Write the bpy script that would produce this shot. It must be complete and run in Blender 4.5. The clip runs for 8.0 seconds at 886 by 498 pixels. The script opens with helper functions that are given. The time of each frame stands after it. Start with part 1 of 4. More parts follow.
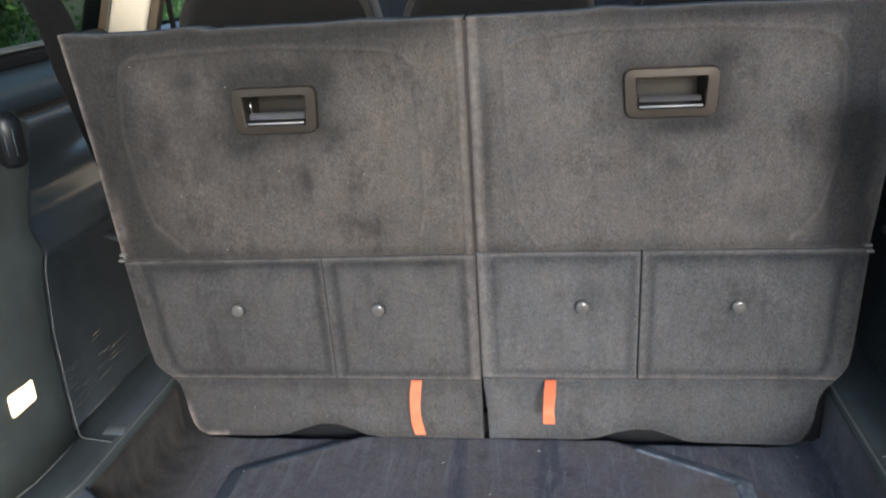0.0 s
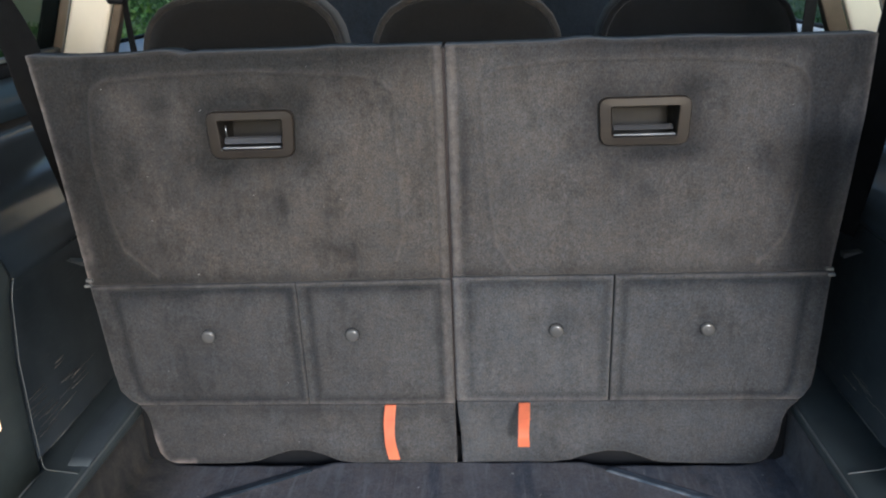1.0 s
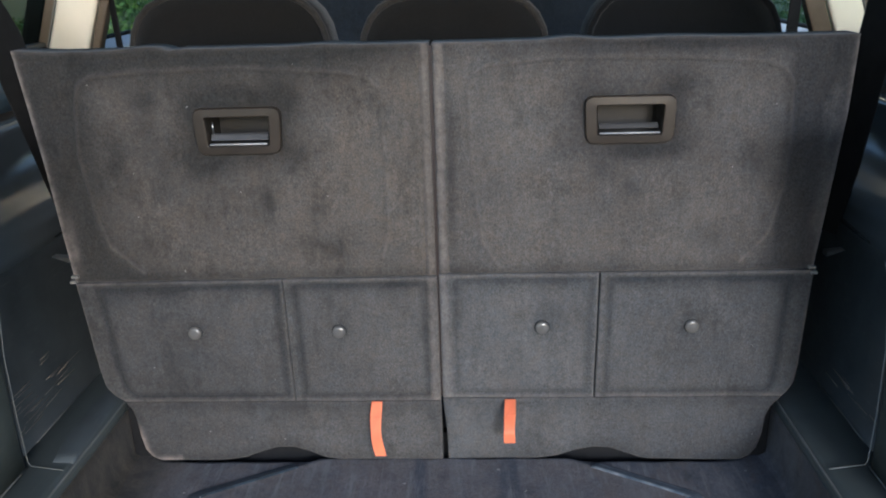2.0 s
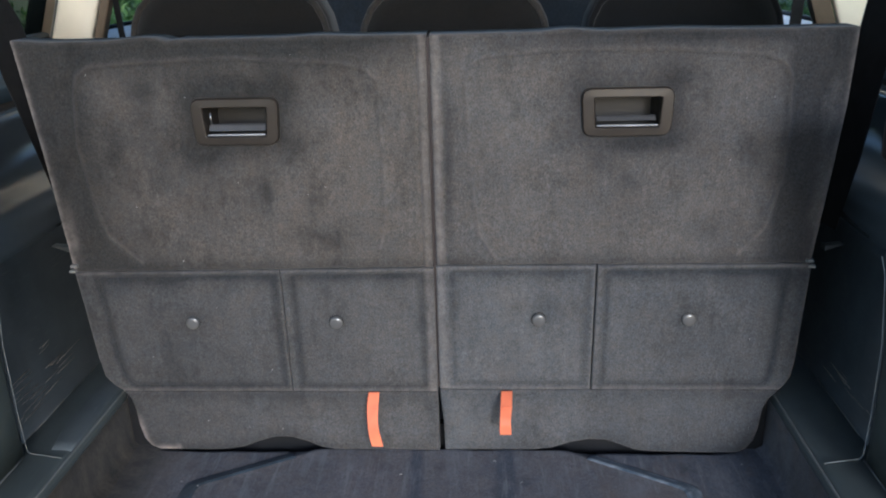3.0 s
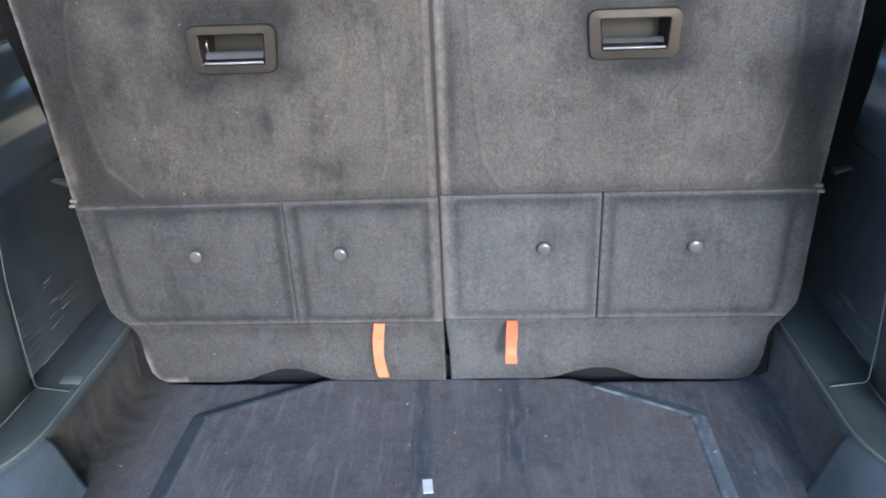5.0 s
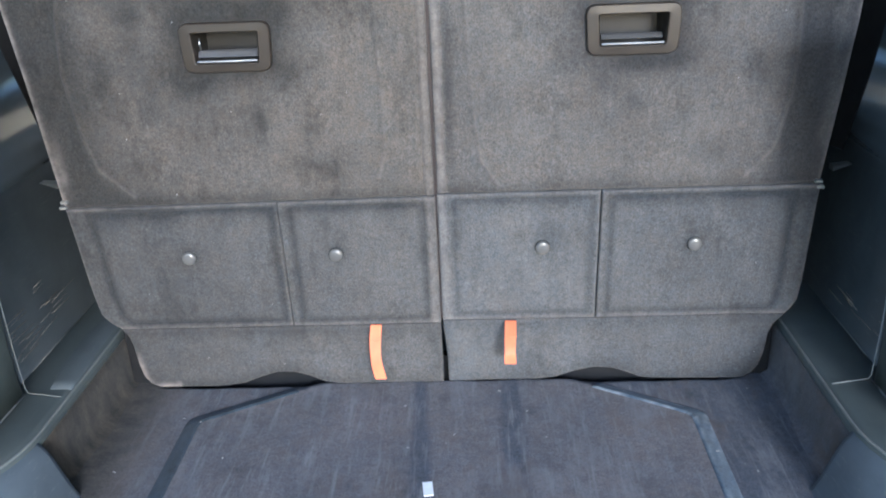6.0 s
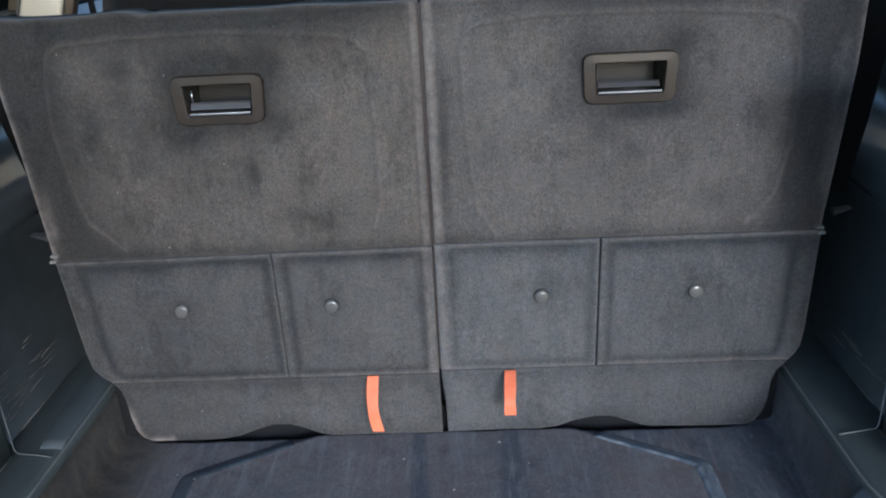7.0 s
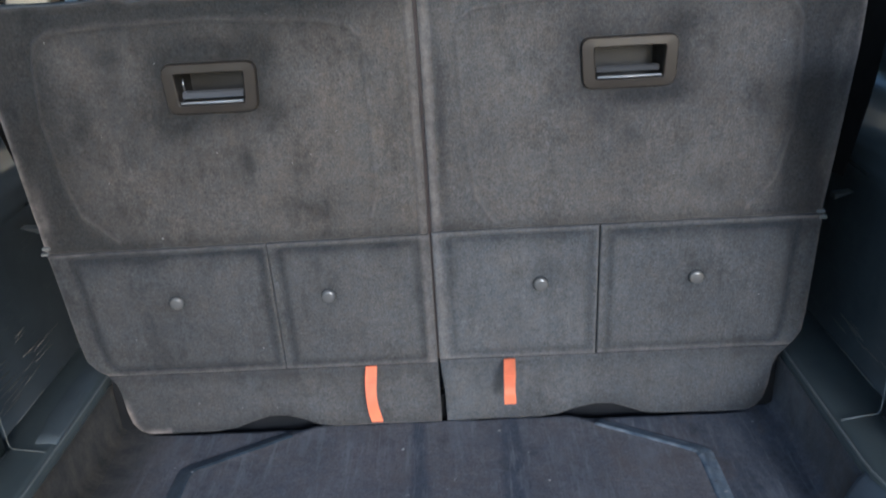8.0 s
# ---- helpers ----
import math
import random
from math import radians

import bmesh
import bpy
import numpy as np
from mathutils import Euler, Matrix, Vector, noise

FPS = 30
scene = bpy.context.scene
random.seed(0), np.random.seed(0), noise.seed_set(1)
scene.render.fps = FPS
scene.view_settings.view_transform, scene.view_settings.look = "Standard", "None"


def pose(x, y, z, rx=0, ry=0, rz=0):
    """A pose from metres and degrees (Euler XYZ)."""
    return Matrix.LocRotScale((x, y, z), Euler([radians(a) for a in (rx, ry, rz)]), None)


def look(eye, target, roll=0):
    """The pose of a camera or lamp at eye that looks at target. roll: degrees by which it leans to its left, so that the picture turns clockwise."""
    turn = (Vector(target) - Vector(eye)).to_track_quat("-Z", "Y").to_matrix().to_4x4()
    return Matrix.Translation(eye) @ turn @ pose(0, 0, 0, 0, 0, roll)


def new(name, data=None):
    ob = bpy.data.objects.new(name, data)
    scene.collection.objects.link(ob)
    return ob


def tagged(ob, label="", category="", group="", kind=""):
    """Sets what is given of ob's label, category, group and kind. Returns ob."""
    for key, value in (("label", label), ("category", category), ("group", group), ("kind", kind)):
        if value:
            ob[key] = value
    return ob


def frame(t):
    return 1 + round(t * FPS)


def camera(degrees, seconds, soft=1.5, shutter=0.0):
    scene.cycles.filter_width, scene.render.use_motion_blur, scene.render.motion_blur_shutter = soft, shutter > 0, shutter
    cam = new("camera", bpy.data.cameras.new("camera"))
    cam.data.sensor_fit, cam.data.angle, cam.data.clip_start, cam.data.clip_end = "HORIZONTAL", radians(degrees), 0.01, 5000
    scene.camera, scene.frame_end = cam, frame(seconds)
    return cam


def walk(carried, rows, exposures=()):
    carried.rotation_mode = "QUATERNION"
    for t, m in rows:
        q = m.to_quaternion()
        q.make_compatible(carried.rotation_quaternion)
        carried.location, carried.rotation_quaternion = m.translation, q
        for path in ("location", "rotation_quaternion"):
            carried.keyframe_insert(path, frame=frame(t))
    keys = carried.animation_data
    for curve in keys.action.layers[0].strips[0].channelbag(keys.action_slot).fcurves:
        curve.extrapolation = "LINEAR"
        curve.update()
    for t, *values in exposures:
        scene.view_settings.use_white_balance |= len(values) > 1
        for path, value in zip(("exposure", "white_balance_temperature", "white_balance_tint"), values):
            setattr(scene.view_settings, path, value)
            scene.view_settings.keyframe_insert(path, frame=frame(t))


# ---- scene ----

# camera and its path
cam = camera(56.0, 8.0, soft=2.0, shutter=0.3)
ROWS = [
    (0.0, 0.109, -1.027, 1.327, 69.73, 3.50, 7.11),
    (0.2, 0.093, -1.028, 1.330, 70.90, 3.19, 6.42),
    (0.5, 0.070, -1.029, 1.335, 71.07, 2.72, 4.89),
    (1.0, 0.062, -1.034, 1.338, 70.85, 2.18, 3.19),
    (1.5, 0.060, -1.037, 1.339, 70.71, 1.80, 2.29),
    (2.8, 0.076, -1.039, 1.338, 70.37, 1.63, 2.96),
    (3.0, 0.078, -1.039, 1.338, 70.15, 1.61, 3.06),
    (3.5, 0.078, -1.036, 1.341, 69.19, 1.60, 3.05),
    (4.0, 0.079, -1.038, 1.333, 68.26, 1.75, 3.12),
    (4.5, 0.078, -1.036, 1.328, 66.73, 2.20, 3.03),
    (4.7, 0.076, -1.035, 1.326, 66.08, 2.25, 2.98),
    (5.8, 0.062, -1.026, 1.309, 65.97, 2.40, 2.05),
    (6.0, 0.060, -1.024, 1.310, 66.29, 2.43, 1.93),
    (6.5, 0.058, -1.010, 1.322, 67.04, 2.65, 1.59),
    (7.0, 0.057, -0.995, 1.335, 67.90, 2.91, 1.33),
    (7.5, 0.057, -0.983, 1.351, 68.31, 3.16, 1.04),
    (7.7, 0.055, -0.982, 1.345, 68.50, 3.22, 0.90),
    (8.0, 0.051, -0.981, 1.335, 66.79, 3.30, 0.67),
]
walk(cam, [(t, pose(x, y, z, rx, ry, rz)) for t, x, y, z, rx, ry, rz in ROWS],
     exposures=[(0.0, 1.34, 5520, 11), (0.5, 1.19, 5470, 11), (1.0, 0.88, 5340, 11), (1.5, 0.96, 5290, 11), (3.0, 0.99, 5190, 11), (3.5, 1.01, 5110, 10),
                (4.0, 1.04, 5120, 10), (4.5, 1.26, 5090, 10), (4.7, 1.55, 5080, 10), (5.8, 1.98, 5030, 9), (6.0, 1.90, 5020, 9), (6.5, 1.46, 5040, 9), (7.0, 1.04, 5010, 9), (7.5, 0.99, 5040, 9), (8.0, 1.02, 4990, 9)])

# daylight: veiled sky and a wide soft sun behind the open tailgate
world = bpy.data.worlds.new("sky")
scene.world = world
world.use_nodes = True
wn = world.node_tree
sky = wn.nodes.new("ShaderNodeTexSky")
sky.sky_type = "NISHITA"
sky.sun_disc = False
sky.sun_elevation = radians(16)
sky.sun_rotation = radians(165)
wn.links.new(sky.outputs[0], wn.nodes["Background"].inputs[0])
wn.nodes["Background"].inputs[1].default_value = 0.137
sun_data = bpy.data.lights.new("sun", "SUN")
sun_data.energy = 0.88
sun_data.angle = radians(12)
sun_data.color = (1.0, 0.94, 0.86)
sun = new("sun", sun_data)
sun.matrix_world = look((1.29, -4.83, 1.43), (0, 0, 0))

# ---- materials ----
def nodes_of(name):
    m = bpy.data.materials.new(name)
    m.use_nodes = True
    return m, m.node_tree, m.node_tree.nodes["Principled BSDF"]


def noise_tex(nt, scale, detail=4.0, rough=0.55, stretch=None):
    tc = nt.nodes.new("ShaderNodeTexCoord")
    out = tc.outputs["Object"]
    if stretch:
        mp = nt.nodes.new("ShaderNodeMapping")
        mp.inputs["Scale"].default_value = stretch
        nt.links.new(out, mp.inputs["Vector"])
        out = mp.outputs["Vector"]
    n = nt.nodes.new("ShaderNodeTexNoise")
    n.inputs["Scale"].default_value = scale
    n.inputs["Detail"].default_value = detail
    n.inputs["Roughness"].default_value = rough
    nt.links.new(out, n.inputs["Vector"])
    return n.outputs["Fac"]


def ramp(nt, fac, stops):
    r = nt.nodes.new("ShaderNodeValToRGB")
    while len(r.color_ramp.elements) < len(stops):
        r.color_ramp.elements.new(0.5)
    for e, (p, c) in zip(r.color_ramp.elements, stops):
        e.position = p
        e.color = (*c, 1) if len(c) == 3 else (c[0], c[0], c[0], 1)
    nt.links.new(fac, r.inputs[0])
    return r.outputs[0]


def mixed(nt, mode, fac, a, b):
    m = nt.nodes.new("ShaderNodeMix")
    m.data_type, m.blend_type = "RGBA", mode
    for sock, v in ((m.inputs[0], fac), (m.inputs[6], a), (m.inputs[7], b)):
        if isinstance(v, (int, float)):
            sock.default_value = v
        elif isinstance(v, tuple):
            sock.default_value = (*v, 1)
        else:
            nt.links.new(v, sock)
    return m.outputs[2]


def bumped(nt, bsdf, fac, strength, distance):
    b = nt.nodes.new("ShaderNodeBump")
    b.inputs["Strength"].default_value = strength
    b.inputs["Distance"].default_value = distance
    nt.links.new(fac, b.inputs["Height"])
    nt.links.new(b.outputs[0], bsdf.inputs["Normal"])


def carpet(name, base, dust, worn=(0.29, 0.245, 0.215), scuffs=0.0, blots=0.30, grain=0.30):
    """Felted boot carpet: fibre speckle, smeared blotches, worn fold lines and a pale dusty tone that also carries
    painted shading.
    """
    m, nt, b = nodes_of(name)
    da = nt.nodes.new("ShaderNodeAttribute")
    da.attribute_name = "dust"
    lay = nt.nodes.new("ShaderNodeMath")
    lay.operation = "ADD"
    calm = nt.nodes.new("ShaderNodeMath")
    calm.operation = "MULTIPLY_ADD"
    calm.inputs[1].default_value = 0.60
    calm.inputs[2].default_value = 0.20
    nt.links.new(noise_tex(nt, 7.0, 6, 0.66), calm.inputs[0])
    nt.links.new(calm.outputs[0], lay.inputs[0])
    nt.links.new(da.outputs["Fac"], lay.inputs[1])
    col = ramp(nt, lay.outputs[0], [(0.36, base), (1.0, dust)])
    layers = [
        ramp(nt, noise_tex(nt, 60.0, 5, 0.7), [(0.30, (0.92,)), (0.72, (1.08,))]),
        ramp(nt, noise_tex(nt, 17.0, 7, 0.74, (1.0, 1.0, 0.58)), [(0.52, (1.04,)), (0.66, (1.0 - blots,))]),
        ramp(nt, noise_tex(nt, 420.0, 2, 0.7, (1.25, 1.25, 0.8)), [(0.30, (1.0 - grain,)), (0.70, (1.0 + grain,))]),
        ramp(nt, noise_tex(nt, 150.0, 3, 0.75), [(0.30, (1.0 - grain * 0.5,)), (0.70, (1.0 + grain * 0.5,))]),
        ramp(nt, noise_tex(nt, 24.0, 6, 0.75), [(0.35, (0.955, 1.0, 1.04)), (0.65, (1.04, 1.0, 0.95))]),
        ramp(nt, noise_tex(nt, 130.0, 3, 0.7), [(0.35, (0.965, 1.0, 1.035)), (0.65, (1.035, 1.0, 0.965))]),
        ramp(nt, noise_tex(nt, 46.0, 4, 0.6, (3.0, 3.0, 0.42)), [(0.35, (0.94,)), (0.7, (1.06,))]),
        ramp(nt, noise_tex(nt, 360.0, 2, 0.6, (1.0, 1.0, 0.75)), [(0.58, (1.0,)), (0.70, (0.72,))]),
        ramp(nt, noise_tex(nt, 310.0, 2, 0.6, (1.7, 1.7, 0.55)), [(0.60, (1.0,)), (0.74, (1.28,))]),
    ]
    fine = layers[2]
    for lay_col in layers:
        col = mixed(nt, "MULTIPLY", 1.0, col, lay_col)
    if scuffs:
        stain = ramp(nt, noise_tex(nt, 11.0, 5, 0.7, (1.0, 0.55, 1.0)), [(0.53, (0.0,)), (0.70, (0.72,))])
        col = mixed(nt, "MIX", stain, col, (0.112, 0.084, 0.070))
        marks = ramp(nt, noise_tex(nt, 13.0, 8, 0.72, (1.7, 0.6, 1.0)), [(0.52, (0.0,)), (0.74, (scuffs,))])
        col = mixed(nt, "MIX", marks, col, (0.165, 0.162, 0.175))
        tc = nt.nodes.new("ShaderNodeTexCoord")
        for turn, reach in ((34.0, 0.68), (-52.0, 0.70), (8.0, 0.69)):
            mp = nt.nodes.new("ShaderNodeMapping")
            mp.inputs["Rotation"].default_value = (0, 0, radians(turn))
            mp.inputs["Scale"].default_value = (26.0, 2.2, 1.0)
            mp.inputs["Location"].default_value = (turn, turn * 0.3, 0)
            nt.links.new(tc.outputs["Object"], mp.inputs["Vector"])
            nz = nt.nodes.new("ShaderNodeTexNoise")
            nz.inputs["Scale"].default_value = 3.0
            nz.inputs["Detail"].default_value = 5.0
            nz.inputs["Roughness"].default_value = 0.7
            nt.links.new(mp.outputs["Vector"], nz.inputs["Vector"])
            scrape = ramp(nt, nz.outputs["Fac"], [(reach - 0.12, (0.0,)), (reach + 0.02, (0.52,))])
            col = mixed(nt, "MIX", scrape, col, (0.21, 0.21, 0.22))
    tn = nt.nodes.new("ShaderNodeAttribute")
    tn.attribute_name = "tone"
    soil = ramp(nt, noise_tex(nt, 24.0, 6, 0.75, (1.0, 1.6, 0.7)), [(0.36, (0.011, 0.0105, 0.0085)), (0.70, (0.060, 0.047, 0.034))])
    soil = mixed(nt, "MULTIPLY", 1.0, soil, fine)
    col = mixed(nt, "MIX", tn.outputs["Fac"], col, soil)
    at = nt.nodes.new("ShaderNodeAttribute")
    at.attribute_name = "wear"
    patch = ramp(nt, noise_tex(nt, 60.0, 4, 0.6), [(0.3, (0.25,)), (0.65, (1.0,))])
    amount = nt.nodes.new("ShaderNodeMath")
    amount.operation = "MULTIPLY"
    nt.links.new(at.outputs["Fac"], amount.inputs[0])
    nt.links.new(patch, amount.inputs[1])
    col = mixed(nt, "MIX", amount.outputs[0], col, worn)
    nt.links.new(col, b.inputs["Base Color"])
    b.inputs["Roughness"].default_value = 0.95
    b.inputs["Specular IOR Level"].default_value = 0.15
    b.inputs["Sheen Weight"].default_value = 0.10
    b.inputs["Sheen Roughness"].default_value = 0.6
    bumped(nt, b, noise_tex(nt, 420.0, 3, 0.7, (1.25, 1.25, 0.8)), 0.35, 0.0012)
    return m


def plastic(name, base, rough=0.5, grain=600.0, relief=0.25, spec=0.5, scuff=None, vary=0.2):
    m, nt, b = nodes_of(name)
    v = ramp(nt, noise_tex(nt, 18.0, 6, 0.6), [(0.3, tuple(c * (1 - vary) for c in base)), (0.7, tuple(c * (1 + vary) for c in base))])
    if scuff:
        marks = ramp(nt, noise_tex(nt, 40.0, 6, 0.7, (6.0, 0.6, 6.0)), [(0.57, (0.0,)), (0.72, (0.55,))])
        v = mixed(nt, "MIX", marks, v, scuff)
    nt.links.new(v, b.inputs["Base Color"])
    rr = ramp(nt, noise_tex(nt, 30.0, 4, 0.6), [(0.3, (rough * (1 - vary * 0.75),)), (0.7, (min(1.0, rough * (1 + vary * 0.75)),))])
    nt.links.new(rr, b.inputs["Roughness"])
    b.inputs["Specular IOR Level"].default_value = spec
    bumped(nt, b, noise_tex(nt, grain, 2, 0.6), relief, 0.0005)
    return m


# one carpet tinted panel by panel: dustiness and warm-to-cool light put into colour
CARPET = carpet("seat_carpet", (0.032, 0.0303, 0.0302), (0.134, 0.1215, 0.110), blots=0.28)
CARPET_WARM = carpet("warm_seat_carpet", (0.0305, 0.0283, 0.0262), (0.134, 0.1175, 0.102), blots=0.42)
CARPET_MID = carpet("mid_seat_carpet", (0.030, 0.0298, 0.0306), (0.126, 0.1185, 0.112), blots=0.30)
CARPET_COOL = carpet("cool_seat_carpet", (0.0295, 0.0308, 0.0335), (0.122, 0.1185, 0.117), blots=0.24)
FLOOR_CARPET = carpet("floor_carpet", (0.062, 0.066, 0.083), (0.178, 0.152, 0.145), scuffs=0.9)
# one band: left darker, right paler, the light on its slopes put into colour
BAND_SHADED = carpet("shaded_band_carpet", (0.026, 0.037, 0.050), (0.068, 0.090, 0.114), grain=0.22)
BAND_LIT_WORN = carpet("lit_worn_band_carpet", (0.070, 0.094, 0.122), (0.165, 0.195, 0.235), worn=(0.34, 0.36, 0.38), blots=0.45, grain=0.25)
TRIM = plastic("dark_trim_plastic", (0.068, 0.079, 0.072), 0.38, scuff=(0.14, 0.14, 0.13))
TRIM_SOFT = plastic("soft_trim_plastic", (0.074, 0.086, 0.083), 0.42, scuff=(0.105, 0.115, 0.11), vary=0.12)
CORNER = plastic("scuffed_corner_plastic", (0.068, 0.082, 0.096), 0.42, scuff=(0.17, 0.18, 0.18))
LEDGE_GLINT = plastic("glint_ledge_plastic", (0.080, 0.092, 0.095), 0.50, vary=0.15, scuff=(0.15, 0.16, 0.16))
RECESS = plastic("black_recess_plastic", (0.050, 0.056, 0.058), 0.45, scuff=(0.115, 0.115, 0.10))
ARMREST = plastic("grey_armrest_plastic", (0.088, 0.100, 0.108), 0.23, 600.0, 0.06, 1.0, vary=0.06)
TRIM_BROWN = plastic("brown_trim_plastic", (0.130, 0.098, 0.066), 0.5)
GAP_BROWN = plastic("brown_gap_tone", (0.030, 0.019, 0.016), 0.6)
SCRATCH = plastic("scraped_plastic", (0.32, 0.26, 0.20), 0.6)
BEAD = plastic("worn_edge_plastic", (0.17, 0.165, 0.15), 0.45)
EDGE = plastic("ledge_edge_plastic", (0.165, 0.170, 0.158), 0.45)
PALE = plastic("pale_bead_plastic", (0.17, 0.18, 0.18), 0.4)
BEZEL = plastic("taupe_handle_plastic", (0.030, 0.0230, 0.0170), 0.34, 900.0, 0.15, 0.40)
CUP = plastic("dusty_cup_plastic", (0.017, 0.0145, 0.0115), 0.42, spec=0.35, vary=0.45)
LEVER = plastic("gloss_lever_plastic", (0.075, 0.073, 0.073), 0.24, 900.0, 0.03, 0.9, vary=0.10)
LIP_GLINT = plastic("lip_glint_gloss", (0.38, 0.38, 0.38), 0.2, 900.0, 0.05, 0.8)
BUTTON = plastic("grey_button_plastic", (0.112, 0.107, 0.100), 0.14, 900.0, 0.03, 0.8, vary=0.08)
BUTTON_SHADE = plastic("button_shade_plastic", (0.030, 0.030, 0.031), 0.5, 900.0, 0.05)
RUBBER = plastic("black_rubber", (0.012, 0.012, 0.013), 0.65, spec=0.25)
CREAM = plastic("cream_pillar_trim", (0.88, 0.78, 0.60), 0.6, 500.0, 0.15, vary=0.03)
SEAT = carpet("brown_seat_cloth", (0.0052, 0.0047, 0.0040), (0.0088, 0.0077, 0.0065))
SEAT_SHADED = carpet("shaded_seat_cloth", (0.0028, 0.0030, 0.0034), (0.0050, 0.0054, 0.0058))
SEAT_RIM = carpet("seat_piping_cloth", (0.021, 0.0185, 0.016), (0.037, 0.032, 0.026))
FRONT = carpet("front_seat_cloth", (0.017, 0.021, 0.027), (0.025, 0.030, 0.038))
SILL = plastic("blue_grey_sill_plastic", (0.052, 0.070, 0.082), 0.48, vary=0.08)
# shoulder colour darkened for the shadow under the window sill
SHADE = plastic("shaded_shoulder_plastic", (0.026, 0.022, 0.017), 0.6, spec=0.2)
DOOR_CAP = plastic("pale_door_cap", (0.66, 0.70, 0.74), 0.35, vary=0.05)
BODY = plastic("body_paint", (0.10, 0.14, 0.19), 0.2, 300.0, 0.02, 0.6)
LINING = plastic("roof_lining", (0.55, 0.52, 0.46), 0.9, 400.0, 0.3, 0.2)
METAL = plastic("bare_metal", (0.45, 0.45, 0.44), 0.3, 500.0, 0.05)
METAL.node_tree.nodes["Principled BSDF"].inputs["Metallic"].default_value = 1.0
STRAP = plastic("orange_webbing", (0.93, 0.235, 0.105), 0.55, 1500.0, 0.4, 0.4)
WHITE = plastic("white_label", (0.75, 0.76, 0.78), 0.5)
STUCCO = plastic("tan_render", (0.50, 0.43, 0.27), 0.9, 200.0, 0.4, 0.2, vary=0.12)
LINT = plastic("grey_lint", (0.30, 0.29, 0.28), 0.9)
PEG = plastic("black_peg_plastic", (0.006, 0.007, 0.008), 0.4, spec=0.35)
BELT = plastic("black_webbing", (0.0155, 0.0150, 0.0148), 0.85, 1200.0, 0.4, 0.10)

GLASS, _nt, _b = nodes_of("tinted_glass")
_b.inputs["Base Color"].default_value = (0.80, 0.86, 0.82, 1)
_b.inputs["Transmission Weight"].default_value = 1.0
_b.inputs["Roughness"].default_value = 0.0
_b.inputs["IOR"].default_value = 1.05

TINT, _nt, _b = nodes_of("privacy_glass")
_b.inputs["Base Color"].default_value = (0.26, 0.31, 0.26, 1)
_b.inputs["Transmission Weight"].default_value = 1.0
_b.inputs["Roughness"].default_value = 0.0
_b.inputs["IOR"].default_value = 1.05

LAMP, _nt, _b = nodes_of("lit_lamp_lens")
_b.inputs["Base Color"].default_value = (1.0, 0.85, 0.65, 1)
_b.inputs["Emission Color"].default_value = (1.0, 0.60, 0.28, 1)
_b.inputs["Emission Strength"].default_value = 1.4

LEAF, _nt, _b = nodes_of("leaves")
_oi = _nt.nodes.new("ShaderNodeNewGeometry")
_c = ramp(_nt, _oi.outputs["Random Per Island"], [(0.0, (0.034, 0.085, 0.016)), (0.6, (0.085, 0.18, 0.034)), (1.0, (0.17, 0.25, 0.06))])
_nt.links.new(_c, _b.inputs["Base Color"])
_b.inputs["Roughness"].default_value = 0.5

GRASS, _nt, _b = nodes_of("meadow")
_c = ramp(_nt, noise_tex(_nt, 1.2, 8, 0.7), [(0.3, (0.06, 0.11, 0.025)), (0.7, (0.16, 0.20, 0.06))])
_nt.links.new(_c, _b.inputs["Base Color"])
_b.inputs["Roughness"].default_value = 0.9

DRIVE, _nt, _b = nodes_of("drive_gravel")
_c = ramp(_nt, noise_tex(_nt, 60.0, 8, 0.7), [(0.3, (0.16, 0.155, 0.15)), (0.7, (0.34, 0.33, 0.31))])
_nt.links.new(_c, _b.inputs["Base Color"])
_b.inputs["Roughness"].default_value = 0.95


# ---- mesh helpers ----
def mesh_ob(name, verts, faces, material, parent=None, label="", smooth=True, wear=None, dust=None, tone=None):
    me = bpy.data.meshes.new(name)
    me.from_pydata([tuple(map(float, v)) for v in verts], [], faces)
    if wear is not None:
        me.attributes.new("wear", "FLOAT", "POINT").data.foreach_set("value", np.asarray(wear, dtype=np.float32))
    if dust is not None:
        me.attributes.new("dust", "FLOAT", "POINT").data.foreach_set("value", np.asarray(dust, dtype=np.float32))
    if tone is not None:
        me.attributes.new("tone", "FLOAT", "POINT").data.foreach_set("value", np.asarray(tone, dtype=np.float32))
    bm = bmesh.new()
    bm.from_mesh(me)
    bmesh.ops.recalc_face_normals(bm, faces=bm.faces)
    for f in bm.faces:
        f.smooth = smooth
    bm.to_mesh(me)
    bm.free()
    me.materials.append(material)
    ob = new(name, me)
    if parent is not None:
        bind(ob, parent)
    if label:
        tagged(ob, label)
    return ob


def part(name, bm, material, parent, label="", smooth=False):
    bmesh.ops.recalc_face_normals(bm, faces=bm.faces)
    for f in bm.faces:
        f.smooth = smooth
    me = bpy.data.meshes.new(name)
    bm.to_mesh(me)
    bm.free()
    me.materials.append(material)
    ob = new(name, me)
    if parent is not None:
        bind(ob, parent)
    if label:
        tagged(ob, label)
    return ob


def world_of(ob):
    m = ob.matrix_basis.copy()
    if ob.parent:
        m = world_of(ob.parent) @ ob.matrix_parent_inverse @ m
    return m


def bind(ob, parent):
    ob.parent = parent
    ob.matrix_parent_inverse = world_of(parent).inverted()


def thing(name, at, label, category, group="", kind=""):
    e = new(name)
    e.empty_display_size = 0.05
    e.location = at
    return tagged(e, label, category, group, kind)


